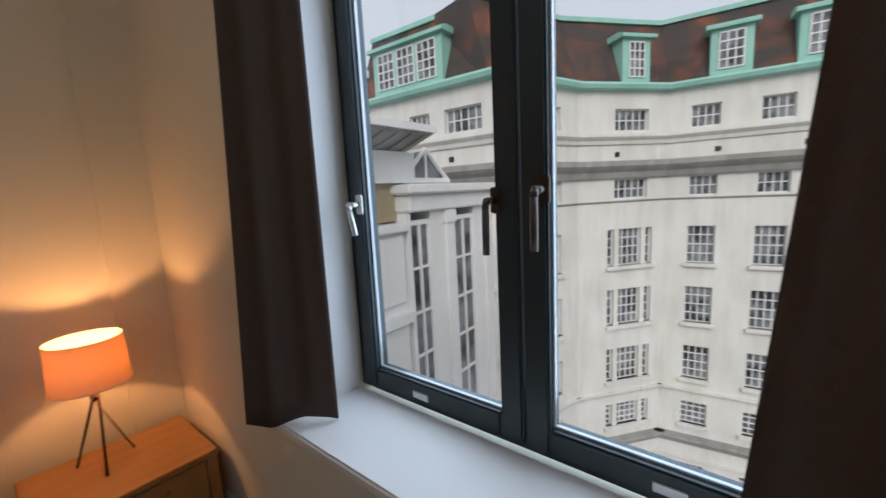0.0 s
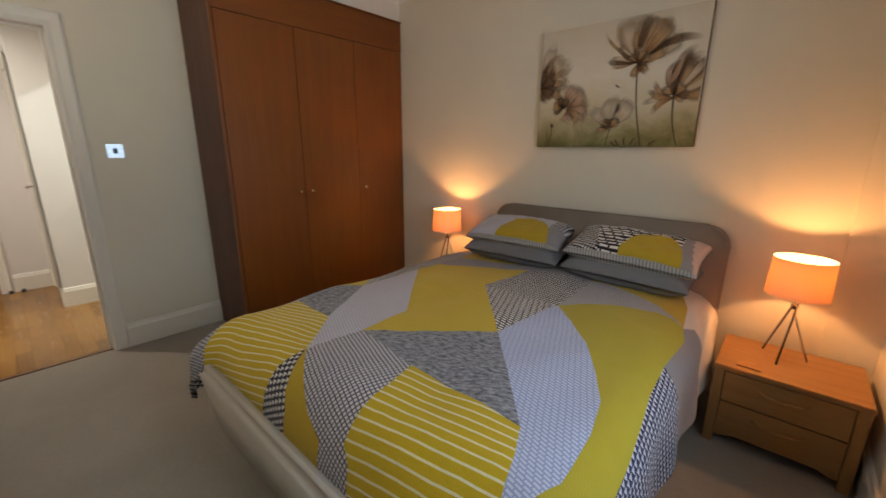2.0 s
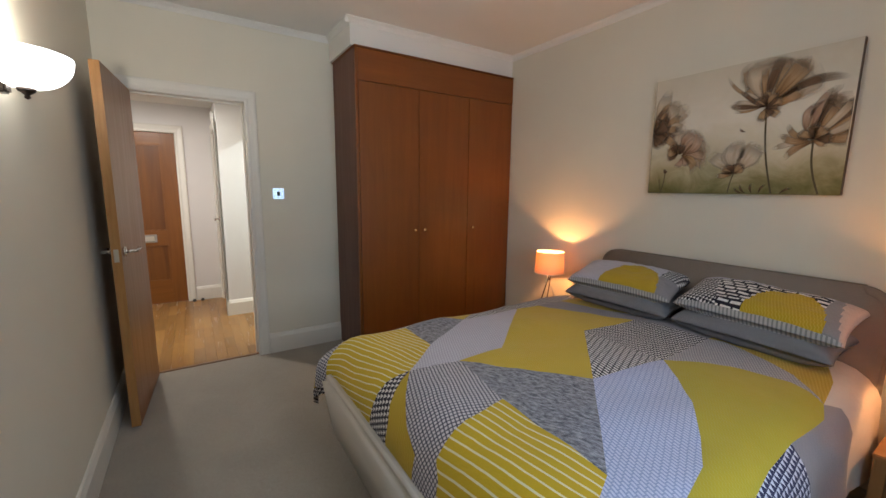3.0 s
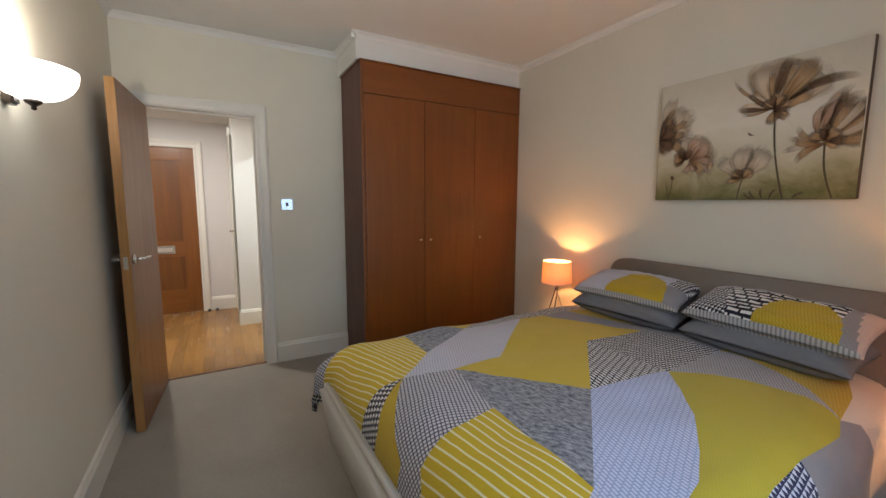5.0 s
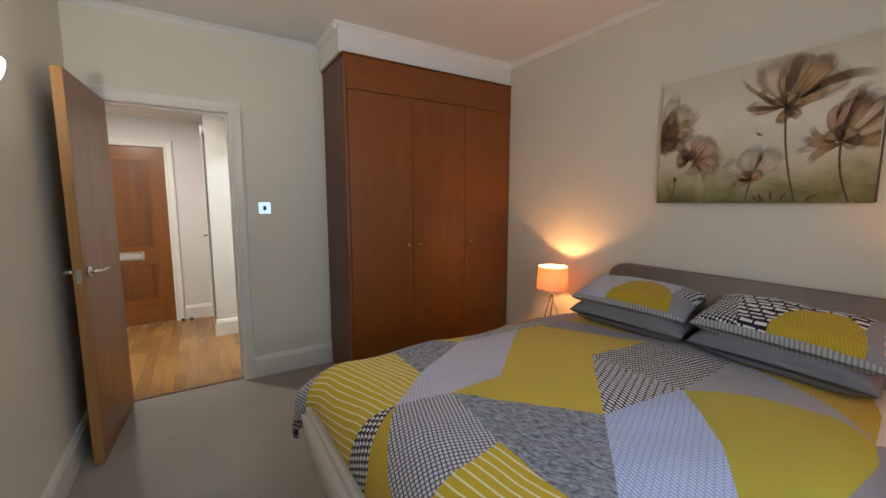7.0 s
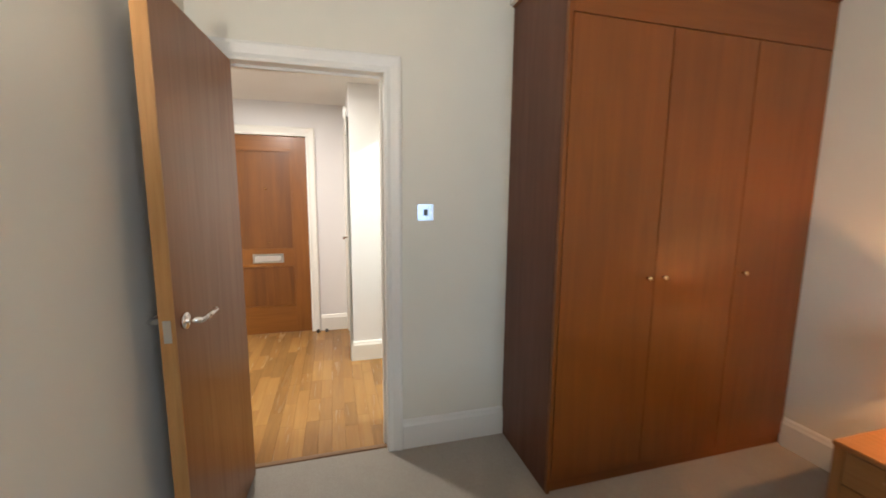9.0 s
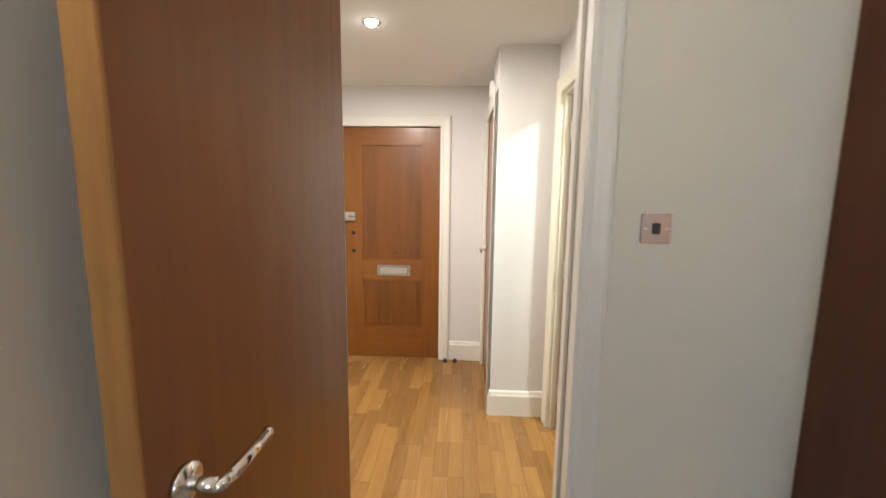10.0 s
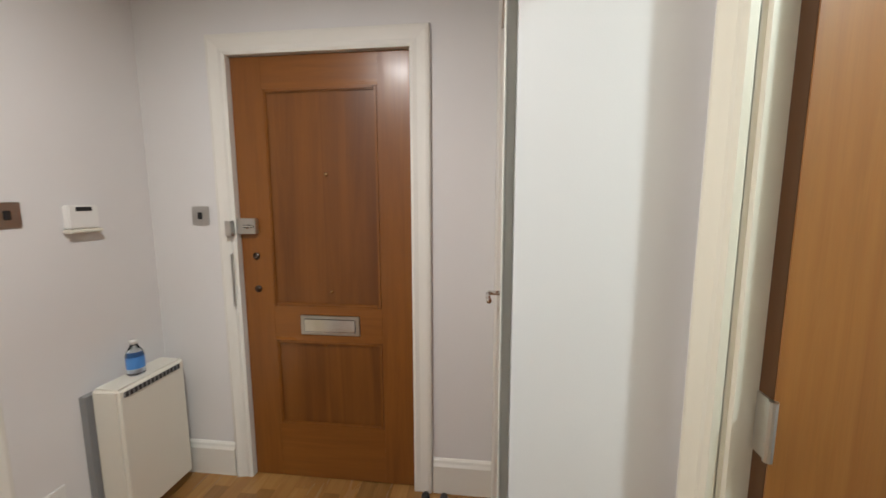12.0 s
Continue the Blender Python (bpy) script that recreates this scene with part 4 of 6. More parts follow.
def petal(cx, cz, deg, ln, wd, layer, material, curl=0.0, blunt=1.0):
    """One printed petal, a thin rounded shape on the canvas; deg: clockwise from upright."""
    bm = bmesh.new()
    uv = bm.loops.layers.uv.new("UVMap")
    n = 16
    left, right = [], []
    for i in range(n + 1):
        t = i / n
        wob = 1 + 0.22 * noise.noise((t * 4 + cx * 9, deg * 0.1, cz * 7))
        hw = wd * (math.sin(math.pi * min(1.0, t ** (1.0 + 0.5 * blunt))) ** (0.75 - 0.3 * blunt * t)) * wob / 2 + 0.0008
        a = radians(deg) + curl * t * t
        px, pz = cx + ln * t * math.sin(a), cz + ln * t * math.cos(a)
        nx, nz = math.cos(a), -math.sin(a)
        for side, row in ((-1, left), (1, right)):
            x, z = px + side * nx * hw, pz + side * nz * hw
            row.append(bm.verts.new((min(PW - 0.004, max(0.004, x)), -0.0003 * layer, min(PH - 0.004, max(0.004, z)))))
    for i in range(n):
        f = bm.faces.new((left[i], right[i], right[i + 1], left[i + 1]))
        for lp, c in zip(f.loops, ((0, i), (1, i), (1, i + 1), (0, i + 1))):
            lp[uv].uv = (c[0], c[1] / n)
    part("petal", bm, material, pic)


def stem(x0, x1, z1, layer=3, bow=0.02, w=0.0042):
    bm = bmesh.new()
    vs = []
    for i in range(13):
        t = i / 12
        x = x0 + (x1 - x0) * t + bow * math.sin(math.pi * t)
        vs.append((bm.verts.new((x - w, -0.0003 * layer, 0.004 + t * (z1 - 0.004))), bm.verts.new((x + w, -0.0003 * layer, 0.004 + t * (z1 - 0.004)))))
    for p, q in zip(vs, vs[1:]):
        bm.faces.new((p[0], p[1], q[1], q[0]))
    part("stem", bm, STEMM, pic)


def fan(cx, cz, lo, hi, count, size, width, layer, materials, seed, curl=0.3):
    """A spray of petals between two angles."""
    rng = random.Random(seed)
    for i in range(count):
        d = lo + (hi - lo) * (i + 0.5) / count
        petal(cx + rng.uniform(-0.008, 0.008), cz + rng.uniform(-0.006, 0.006), d + rng.uniform(-5, 5), size * rng.uniform(0.8, 1.05), width * rng.uniform(0.8, 1.2), layer + i % 3, materials[i % len(materials)], rng.uniform(-curl, curl))


stem(0.665, 0.60, 0.46, bow=-0.015)
stem(0.85, 0.805, 0.26, bow=-0.014)
stem(0.465, 0.487, 0.12, bow=-0.004, w=0.003)
stem(0.085, 0.105, 0.13, bow=0.004, w=0.0025)
stem(0.088, 0.07, 0.09, bow=-0.004, w=0.002)
for x, d in ((0.55, -50), (0.58, -25), (0.61, 10), (0.54, -75), (0.70, 40)):
    petal(x, 0.004, d, 0.06, 0.012, 2, PET_D, 0.4)
# the tall poppy
fan(0.60, 0.455, -14, 46, 5, 0.285, 0.20, 4, (PET_M, PET_L, PET_M), 3, 0.12)
fan(0.60, 0.46, -8, 44, 8, 0.25, 0.045, 8, (PET_M, PET_L, PET_D, PET_L), 4, 0.2)
petal(0.60, 0.46, 38, 0.26, 0.10, 11, PET_M, 0.0)
petal(0.60, 0.46, 56, 0.32, 0.055, 7, PET_D, 0.35)
petal(0.61, 0.45, 70, 0.16, 0.07, 7, PET_M, -0.2)
fan(0.59, 0.455, -105, -38, 8, 0.17, 0.03, 7, (PET_M, PET_L, PET_D), 6, 0.4)
petal(0.60, 0.47, -62, 0.27, 0.018, 6, PET_M, 0.25)
fan(0.60, 0.445, 100, 215, 6, 0.075, 0.045, 11, (PET_D, PET_M), 8, 0.4)
fan(0.60, 0.455, -60, 70, 9, 0.085, 0.035, 14, (PET_D, PET_M), 9, 0.5)
# the big poppy cut by the canvas edge
fan(0.805, 0.27, 15, 80, 4, 0.25, 0.19, 4, (PET_M, PET_D, PET_M), 12, 0.15)
fan(0.805, 0.27, 12, 75, 6, 0.24, 0.045, 8, (PET_D, PET_M, PET_L), 13, 0.2)
petal(0.79, 0.30, 4, 0.23, 0.055, 8, PET_P, 0.35)
petal(0.78, 0.29, -14, 0.17, 0.05, 8, PET_P, 0.5)
fan(0.80, 0.26, -112, -60, 5, 0.16, 0.035, 7, (PET_M, PET_L), 15, 0.4)
fan(0.805, 0.27, -70, 120, 10, 0.08, 0.05, 12, (PET_D, PET_M), 16, 0.5)
# half flower at the canvas edge
fan(0.012, 0.395, 2, 100, 6, 0.25, 0.10, 4, (PET_L, PET_M, PET_L), 20, 0.25)
fan(0.01, 0.385, 10, 125, 8, 0.19, 0.05, 8, (PET_D, PET_M), 21, 0.3)
fan(0.008, 0.375, 0, 150, 6, 0.12, 0.09, 11, (PET_D,), 22, 0.3)
# crumpled pinkish flower
fan(0.19, 0.235, -25, 100, 6, 0.18, 0.12, 4, (PET_P, PET_L, PET_P), 25, 0.7)
fan(0.20, 0.24, 20, 130, 6, 0.15, 0.065, 8, (PET_P, PET_M), 26, 0.9)
fan(0.175, 0.24, -140, 20, 8, 0.085, 0.05, 11, (PET_M, PET_D), 27, 0.7)
fan(0.205, 0.225, 120, 200, 3, 0.07, 0.05, 9, (PET_P,), 28, 0.5)
# small pale cup
fan(0.487, 0.115, -46, 50, 6, 0.19, 0.10, 4, (PET_L,), 30, 0.35)
fan(0.487, 0.115, -65, 65, 8, 0.065, 0.045, 8, (PET_D, PET_M), 31, 0.4)
fan(0.487, 0.11, -110, -60, 2, 0.085, 0.03, 7, (PET_M,), 32, 0.4)
fan(0.10, 0.12, -30, 40, 3, 0.03, 0.012, 4, (PET_D,), 35, 0.2)
petal(0.52, 0.335, -75, 0.04, 0.012, 3, PET_D, 0.4)

# ---- wall light ----
sconce = thing("wall_light", "lit white opal-glass uplighter bowl on a bronze bracket", "wall light", pose(1.665, YS, 1.675))
bw = bmesh.new()
prof = [(0.004 + 0.135 * math.sin(a * math.pi / 2 / 10) ** 0.9, 0.10 * (1 - math.cos(a * math.pi / 2 / 10))) for a in range(11)]
lathe(bw, prof, 40)
wrap(bw, lambda c: Vector((c.x, max(c.y * 0.85 + 0.068, 0.004), c.z)))
part("bowl", bw, OPAL, sconce, "glowing opal glass bowl", True)
part("bracket", boxm(((-0.025, 0.001, -0.02), (0.025, 0.03, 0.06)), bevel=0.006), BRONZE, sconce)
fin = lathe(bmesh.new(), [(0, -0.035), (0.008, -0.03), (0.006, -0.022), (0.02, -0.012), (0.024, -0.002), (0, 0.0)], 20, Matrix.Translation((0, 0.068, 0.002)))
part("finial", fin, BRONZE, sconce, "small bronze finial under the bowl", True)


# ---- switches ----
def switch_plate(name, label, m, material=CHROME, rockers=1, w=0.086, h=0.086):
    t = thing(name, label, "light switch", m, "switches")
    part("plate", boxm(((-w / 2, -h / 2, 0), (w / 2, h / 2, 0.006)), bevel=0.0025), material, t)
    for i in range(rockers):
        c = (i - (rockers - 1) / 2) * 0.03
        part("rocker", boxm(((c - 0.011, -0.016, 0.006), (c + 0.011, 0.016, 0.0105)), bevel=0.002), material if material is WHITEP else BLACKP, t)
    for s in (-1, 1):
        part("screw", tube(bmesh.new(), (s * 0.03, 0, 0.005), (s * 0.03, 0, 0.0072), 0.003, None, 10), STEEL, t)
    return t


switch_plate("light_switch", "polished chrome light switch beside the bedroom doorway", pose(0.0005, 1.018, 1.332, 90, 0, 90), SWITCHM)

# ---- window ----
win = thing("window_1", "anthracite double casement window in a deep reveal", "window", pose(0, 0, 0), kind="structure")
FX0, FX1 = 3.95, 4.02


def frame_ring(y0, y1, z0, z1, w, x0, x1, bevel=0.006):
    return boxm(((x0, y0, z0), (x1, y0 + w, z1)), ((x0, y1 - w, z0), (x1, y1, z1)), ((x0, y0 + w, z0), (x1, y1 - w, z0 + w)), ((x0, y0 + w, z1 - w), (x1, y1 - w, z1)), bevel=bevel)


part("outer_frame", frame_ring(WY0, WY1, WZ0, WZ1, 0.045, FX0 + 0.012, FX1), FRAMEM, win)
MID = 1.378
for y0, y1 in ((WY0 + 0.03, MID - 0.003), (MID + 0.003, WY1 - 0.03)):
    c = part("casement", frame_ring(y0, y1, WZ0 + 0.02, WZ1 - 0.03, 0.062, FX0, FX1 - 0.012), FRAMEM, win)
    part("glazing_bead", frame_ring(y0 + 0.061, y1 - 0.061, WZ0 + 0.081, WZ1 - 0.091, 0.007, FX0 + 0.018, FX0 + 0.03, 0.0015), SEAL, c, "pale glazing seal")
    g = part("pane", boxm(((FX0 + 0.026, y0 + 0.066, WZ0 + 0.086), (FX0 + 0.028, y1 - 0.066, WZ1 - 0.096))), PANE, c, "clear glass pane")
    g.visible_shadow = False


def win_handle(at, mtl, ln=0.125, lean=0.0):
    x, y, z = at
    h = bend(bmesh.new(), [(x, y, z), (x - 0.045, y, z), (x - 0.05, y + lean * 0.3, z - 0.015), (x - 0.052, y + lean, z - ln)], 0.0085, 12)
    hn = part("handle", h, mtl, win, "metal window handle", True)
    part("base", boxm(((x - 0.008, y - 0.014, z - 0.03), (x + 0.001, y + 0.014, z + 0.03)), bevel=0.003), mtl, hn)


win_handle((FX0, 1.319, 1.335), BRONZE)
win_handle((FX0, 1.436, 1.315), BRONZE, 0.12)
win_handle((FX0 + 0.002, WY1 - 0.075, 1.315), STEEL, 0.09, -0.03)
for y in (1.715, 1.07):
    part("vent_catch", boxm(((FX0 - 0.004, y - 0.03, WZ0 + 0.036), (FX0 + 0.001, y + 0.03, WZ0 + 0.058)), bevel=0.0015), STEEL, win, "small steel latch plate")


# ---- curtains ----
def curtain(label, p0, p1, folds, seed, z0=0.705, z1=2.42, draw=0.10):
    """Hanging curtain, drawn together towards p1 at its top."""
    bm = bmesh.new()
    p0, p1 = Vector((*p0, 0)), Vector((*p1, 0))
    d = (p1 - p0).normalized()
    n = Vector((-d.y, d.x, 0))
    nu, nv = folds * 12, 26
    grid = []
    for j in range(nv + 1):
        t = j / nv
        z = z0 + (z1 - z0) * t
        row = []
        for i in range(nu + 1):
            s = i / nu
            ph = s * folds * 6.283 + 0.5 * math.sin(3 * s + seed)
            amp = 0.0065 * (0.75 + 0.35 * math.sin(s * 5 + seed)) * (1.05 - 0.3 * t)
            off = amp * math.sin(ph + 0.25 * math.sin(t * 3 + seed)) + 0.012 * math.sin(t * 2.2 + seed) + 0.0012 * math.sin(ph * 2.3 + 1.5 * math.sin(t * 2 + seed) + seed)
            gather = 1 - draw * t
            c = 1 - (1 - s) * gather
            hem = -0.012 * math.sin(ph * 0.5) * (1 - t) ** 6
            row.append(bm.verts.new(p0.lerp(p1, c) + n * off + Vector((0, 0, z + hem))))
        grid.append(row)
    for a, b in zip(grid, grid[1:]):
        for i in range(nu):
            bm.faces.new((a[i], a[i + 1], b[i + 1], b[i]))
    ob = solid("curtain", bm, CURTAIN, label, "curtain", kind="", smooth=True, group="curtains at the window")
    m = ob.modifiers.new("cloth", "SOLIDIFY")
    m.thickness, m.offset = 0.006, 0
    return ob


curtain("dark brown curtain drawn back, its hem just on the sill", (3.60, 2.085), (3.775, 1.883), 2, 0.4, draw=0.3)
curtain("dark brown curtain drawn back at the window, bunched in folds", (3.79, 0.985), (3.60, 0.585), 4, 2.0, draw=0.36)
rail = thing("curtain_rail", "slim steel curtain rail above the window", "curtain rail", pose(0, 0, 0))
part("pole", tube(bmesh.new(), (3.655, 0.35, 2.43), (3.655, 2.4, 2.43), 0.012, None, 16), STEEL, rail, "", True)
for y in (0.4, 2.35):
    part("bracket", boxm(((3.655, y - 0.012, 2.42), (3.712, y + 0.012, 2.44)), bevel=0.003), STEEL, rail)

# ---- hall ----
KX0, KX1, KZ = -1.40, -0.33, 2.0        # kitchen doorway
BX_0, BX_1 = -1.15, -0.34                # bathroom doorway in the near right-hand wall
FD0, FD1, FDZ = -0.515, 0.297, 1.982    # front door
solid("wall_front_door", boxm(((HX - 0.2, HY0 - 0.12, 0), (HX, FD0 - 0.025, 2.5)), ((HX - 0.2, FD1 + 0.025, 0), (HX, HY2 + 0.12, 2.5)), ((HX - 0.2, FD0 - 0.025, FDZ + 0.02), (HX, FD1 + 0.025, 2.5))), HALLWALL, "white painted wall round the front door", "wall")
solid("wall_hall_kitchen", boxm(((HX, HY0 - 0.1, 0), (KX0 - 0.03, HY0, 2.5)), ((KX1 + 0.03, HY0 - 0.1, 0), (-WT, HY0, 2.5)), ((KX0 - 0.03, HY0 - 0.1, KZ + 0.03), (KX1 + 0.03, HY0, 2.5))), HALLWALL, "white painted hall wall with the kitchen doorway", "wall")
solid("wall_hall_end", boxm(((-WT + 0.001, HY0 - 0.1, 0), (0.0, -0.2, 2.5))), HALLWALL, "white painted short hall wall", "wall")
solid("wall_hall_cupboard", boxm(((HX, HY2, 0), (-2.08, HY2 + 0.1, 2.5)), ((-1.37, HY2, 0), (NX, HY1 + 0.1, 2.5)), ((-2.08, HY2, 2.02), (-1.37, HY2 + 0.1, 2.5)), ((HX, HY2 + 0.1, 0), (-1.37, HY2 + 0.3, 2.5))), HALLWALL, "white painted hall wall and its projecting corner", "wall")
solid("wall_hall_bathroom", boxm(((NX, HY1, 0), (BX_0 - 0.03, HY1 + 0.1, 2.5)), ((BX_1 + 0.03, HY1, 0), (-WT, HY1 + 0.1, 2.5)), ((BX_0 - 0.03, HY1, 2.03), (BX_1 + 0.03, HY1 + 0.1, 2.5))), HALLWALL, "white painted hall wall with the bathroom doorway", "wall")
solid("ceiling_hall", boxm(((HX - 0.2, HY0 - 0.12, HH), (-WT, 1.06, HH + 0.15))), CEIL, "white painted hall ceiling", "ceiling")
solid("wall_bathroom", boxm(((-1.5, 2.55, 0), (0, 2.65, 2.5)), ((-1.5, 1.05, 0), (-1.4, 2.55, 2.5))), HALLWALL, "pale wall of the room behind the side door", "wall")
solid("ceiling_bathroom", boxm(((-1.5, 1.05, HH), (-WT, 2.65, HH + 0.1))), CEIL, "white ceiling of the side room", "ceiling")
skirting("baseboard_front_wall_a", "y", HY0, FD0 - 0.09, HX, 1)
skirting("baseboard_front_wall_b", "y", FD1 + 0.09, HY2, HX, 1)
skirting("baseboard_kitchen_wall", "x", HX, KX0 - 0.085, HY0, 1)
skirting("baseboard_corner", "y", HY2, HY1, NX, 1)
skirting("baseboard_corner_return", "x", -1.325, NX + 0.02, HY2, -1)
architrave("architrave_front_door", "y", FD0, FD1, FDZ, HX, 1, 0.085)
lining("door_lining_front", "y", FD0, FD1, FDZ, HX - 0.15, HX + 0.002, TRIM, 0.1)
architrave("architrave_kitchen", "x", KX0, KX1, KZ, HY0, 1, 0.085, TRIM)
lining("door_lining_kitchen", "x", KX0, KX1, KZ, HY0 - 0.1, HY0 + 0.002, TRIMC, 0.5)
architrave("architrave_bathroom", "x", BX_0, BX_1, 2.0, HY1, -1, 0.085, TRIMC)
lining("door_lining_bathroom", "x", BX_0, BX_1, 2.0, HY1 - 0.002, HY1 + 0.1, TRIMC, 0.3)
architrave("architrave_cupboard", "x", -2.05, -1.36, 2.0, HY2, -1, 0.035, TRIM)

# front door: stiles, rails and two panels
fd = thing("door_2", "panelled cherry front door with a chrome letter plate, shut", "door", pose(HX - 0.012, 0, 0.004), kind="structure")
a, b = FD0 + 0.004, FD1 - 0.004
P0, P1 = -0.370, 0.152
part("core", boxm(((-0.038, a, 0), (-0.012, b, FDZ - 0.006))), FRONT, fd)
for y0, y1 in ((a, P0), (P1, b)):
    part("stile", boxm(((-0.0125, y0, 0), (0.0, y1, FDZ - 0.006)), bevel=0.0008), FRONT, fd)
for z0, z1 in ((0.0, 0.275), (0.70, 0.865), (1.84, FDZ - 0.006)):
    part("rail", boxm(((-0.0125, P0, z0), (0.0, P1, z1)), bevel=0.0008), FRONTX, fd)
for z0, z1 in ((0.275, 0.70), (0.865, 1.84)):
    for y0, y1 in ((P0, (P0 + P1) / 2), ((P0 + P1) / 2, P1)):
        part("panel", boxm(((-0.0125, y0, z0), (-0.007, y1, z1))), PANELW, fd)
    mo = bmesh.new()
    for lo, hi in (((-0.008, P0, z0), (0.005, P0 + 0.016, z1)), ((-0.008, P1 - 0.016, z0), (0.005, P1, z1)), ((-0.008, P0 + 0.016, z0), (0.005, P1 - 0.016, z0 + 0.016)), ((-0.008, P0 + 0.016, z1 - 0.016), (0.005, P1 - 0.016, z1))):
        box(mo, lo, hi, 0.005, 2)
    part("moulding", mo, FRONT, fd)
lb = part("letter_plate", boxm(((0.0, -0.24, 0.732), (0.006, 0.046, 0.826)), bevel=0.003), STEEL, fd, "polished steel letter plate")
part("flap", boxm(((0.006, -0.22, 0.748), (0.011, 0.026, 0.810)), bevel=0.004), CHROME, lb)
rl = part("night_latch", boxm(((0.0, FD0 + 0.005, 1.205), (0.03, FD0 + 0.095, 1.275)), bevel=0.004), STEEL, fd, "chrome rim latch")
part("turn", tube(bmesh.new(), (0.03, FD0 + 0.06, 1.24), (0.048, FD0 + 0.06, 1.24), 0.013, 0.011, 16), CHROME, rl, "", True)
part("turn_bar", boxm(((0.046, FD0 + 0.045, 1.235), (0.052, FD0 + 0.10, 1.247)), bevel=0.003), CHROME, rl)
part("peephole", tube(bmesh.new(), (-0.008, -0.09, 1.47), (0.002, -0.09, 1.47), 0.008, None, 14), BRASS, fd, "", True)
for z in (0.945, 1.10):
    part("keyhole_cover", tube(bmesh.new(), (0, FD0 + 0.075, z), (0.006, FD0 + 0.075, z), 0.016, None, 16), BRONZE, fd, "", True)
part("knob", tube(bmesh.new(), (-0.008, -0.085, 0.938), (0.001, -0.085, 0.938), 0.006, None, 10), BRASS, fd, "", True)
kp = thing("door_chain", "slim steel security strip on the front door frame", "door chain", pose(HX + 0.022, FD0 - 0.022, 0.87))
part("keep", boxm(((0, -0.010, 0.33), (0.03, 0.02, 0.40)), bevel=0.003), STEEL, kp)
part("strip", boxm(((0.0, -0.006, 0), (0.012, 0.006, 0.25)), bevel=0.003), STEEL, kp)
ds = thing("door_stop", "two small dark door stops on the hall floor", "door stop", pose(HX + 0.06, FD1 + 0.06, 0))
for y in (0.0, 0.085):
    part("stop", lathe(bmesh.new(), [(0.018, 0), (0.019, 0.012), (0.014, 0.028), (0, 0.03)], 16, Matrix.Translation((0, y, 0))), BLACKP, ds, "", True)

# bathroom door, open into the side room; cupboard door, shut
bd = thing("door_3", "flush oak-coloured door standing open into the side room", "door", pose(BX_0 + 0.004, HY1 + 0.045, 0.006, 0, 0, 88), kind="structure")
# leaf in the darkened veneer, so its edge reads as shadowed
part("leaf", boxm(((0.0, -0.044, 0), (0.74, -0.002, 1.985)), bevel=0.0015), SIDEDOOR_SHADE, bd)
part("face", boxm(((0.0, -0.047, 0.001), (0.738, -0.0441, 1.984))), wood("side_door_veneer", (0.27, 0.102, 0.019), (0.42, 0.185, 0.042), 0.35, "Z", 0.7, 0.3, 0.1), bd)
lever(bd, (0.64, -0.047, 1.0), (-1, 0, 0), (0, -1, 0))
for z in (0.24, 1.0, 1.78):
    hinge(bd, (-0.004, -0.05, z), (0, 1, 0))
cd = thing("door_4", "flush cherry cupboard door in the hall, shut", "door", pose(0, 0, 0), kind="structure")
part("leaf", boxm(((-2.048, HY2 + 0.004, 0.006), (-1.362, HY2 + 0.044, 1.995)), bevel=0.0015), DOORV, cd)
for z in (0.22, 1.0, 1.76):
    part("hinge", boxm(((-1.362, HY2 - 0.012, z - 0.05), (-1.348, HY2 + 0.006, z + 0.05)), bevel=0.003), STEEL, cd, "steel butt hinge")
lever(cd, (-1.98, HY2 + 0.004, 1.0), (1, 0, 0), (0, -1, 0))
bell = thing("smoke_alarm", "round white alarm high on the hall wall", "alarm", pose(-1.55, HY2, 2.12))
part("body", tube(bmesh.new(), (0, 0, 0), (0, -0.035, 0), 0.055, 0.05, 28), WHITEP, bell, "", True)

# storage heater with a bottle on it
ht = thing("panel_heater", "slim cream panel heater mounted on the hall wall", "heater", pose(-2.08, HY0, 0.05))
part("casing", boxm(((0.0, 0.03, 0.0), (0.335, 0.155, 0.575)), bevel=0.012, seg=3), CREAMP, ht)
part("back_plate", boxm(((0.02, 0.0, 0.03), (0.352, 0.029, 0.55))), GREYP, ht, "grey wall bracket")
gr = part("grille", boxm(((0.03, 0.133, 0.535), (0.315, 0.1575, 0.562)), bevel=0.003), GREYP, ht, "dark outlet grille")
for i in range(14):
    part("slat", boxm(((0.035 + i * 0.02, 0.157, 0.538), (0.045 + i * 0.02, 0.160, 0.559))), BLACKP, gr)
bottle = thing("water_bottle", "small clear plastic bottle with a blue label on the heater", "bottle", pose(-1.90, HY0 + 0.085, 0.625))
part("body", lathe(bmesh.new(), [(0, 0), (0.03, 0), (0.033, 0.006), (0.033, 0.085), (0.03, 0.10), (0.015, 0.125), (0.013, 0.135), (0, 0.135)], 24), mat("bottle_plastic", glass_build, (0.85, 0.93, 1.0), 0.05), bottle, "", True)
part("label", lathe(bmesh.new(), [(0.0338, 0.03), (0.0338, 0.08)], 24), mat("blue_label", None, (0.08, 0.25, 0.62), 0.4), bottle, "blue paper label", True)
part("cap", tube(bmesh.new(), (0, 0, 0.133), (0, 0, 0.15), 0.014, 0.014, 18), WHITEP, bottle, "white cap", True)

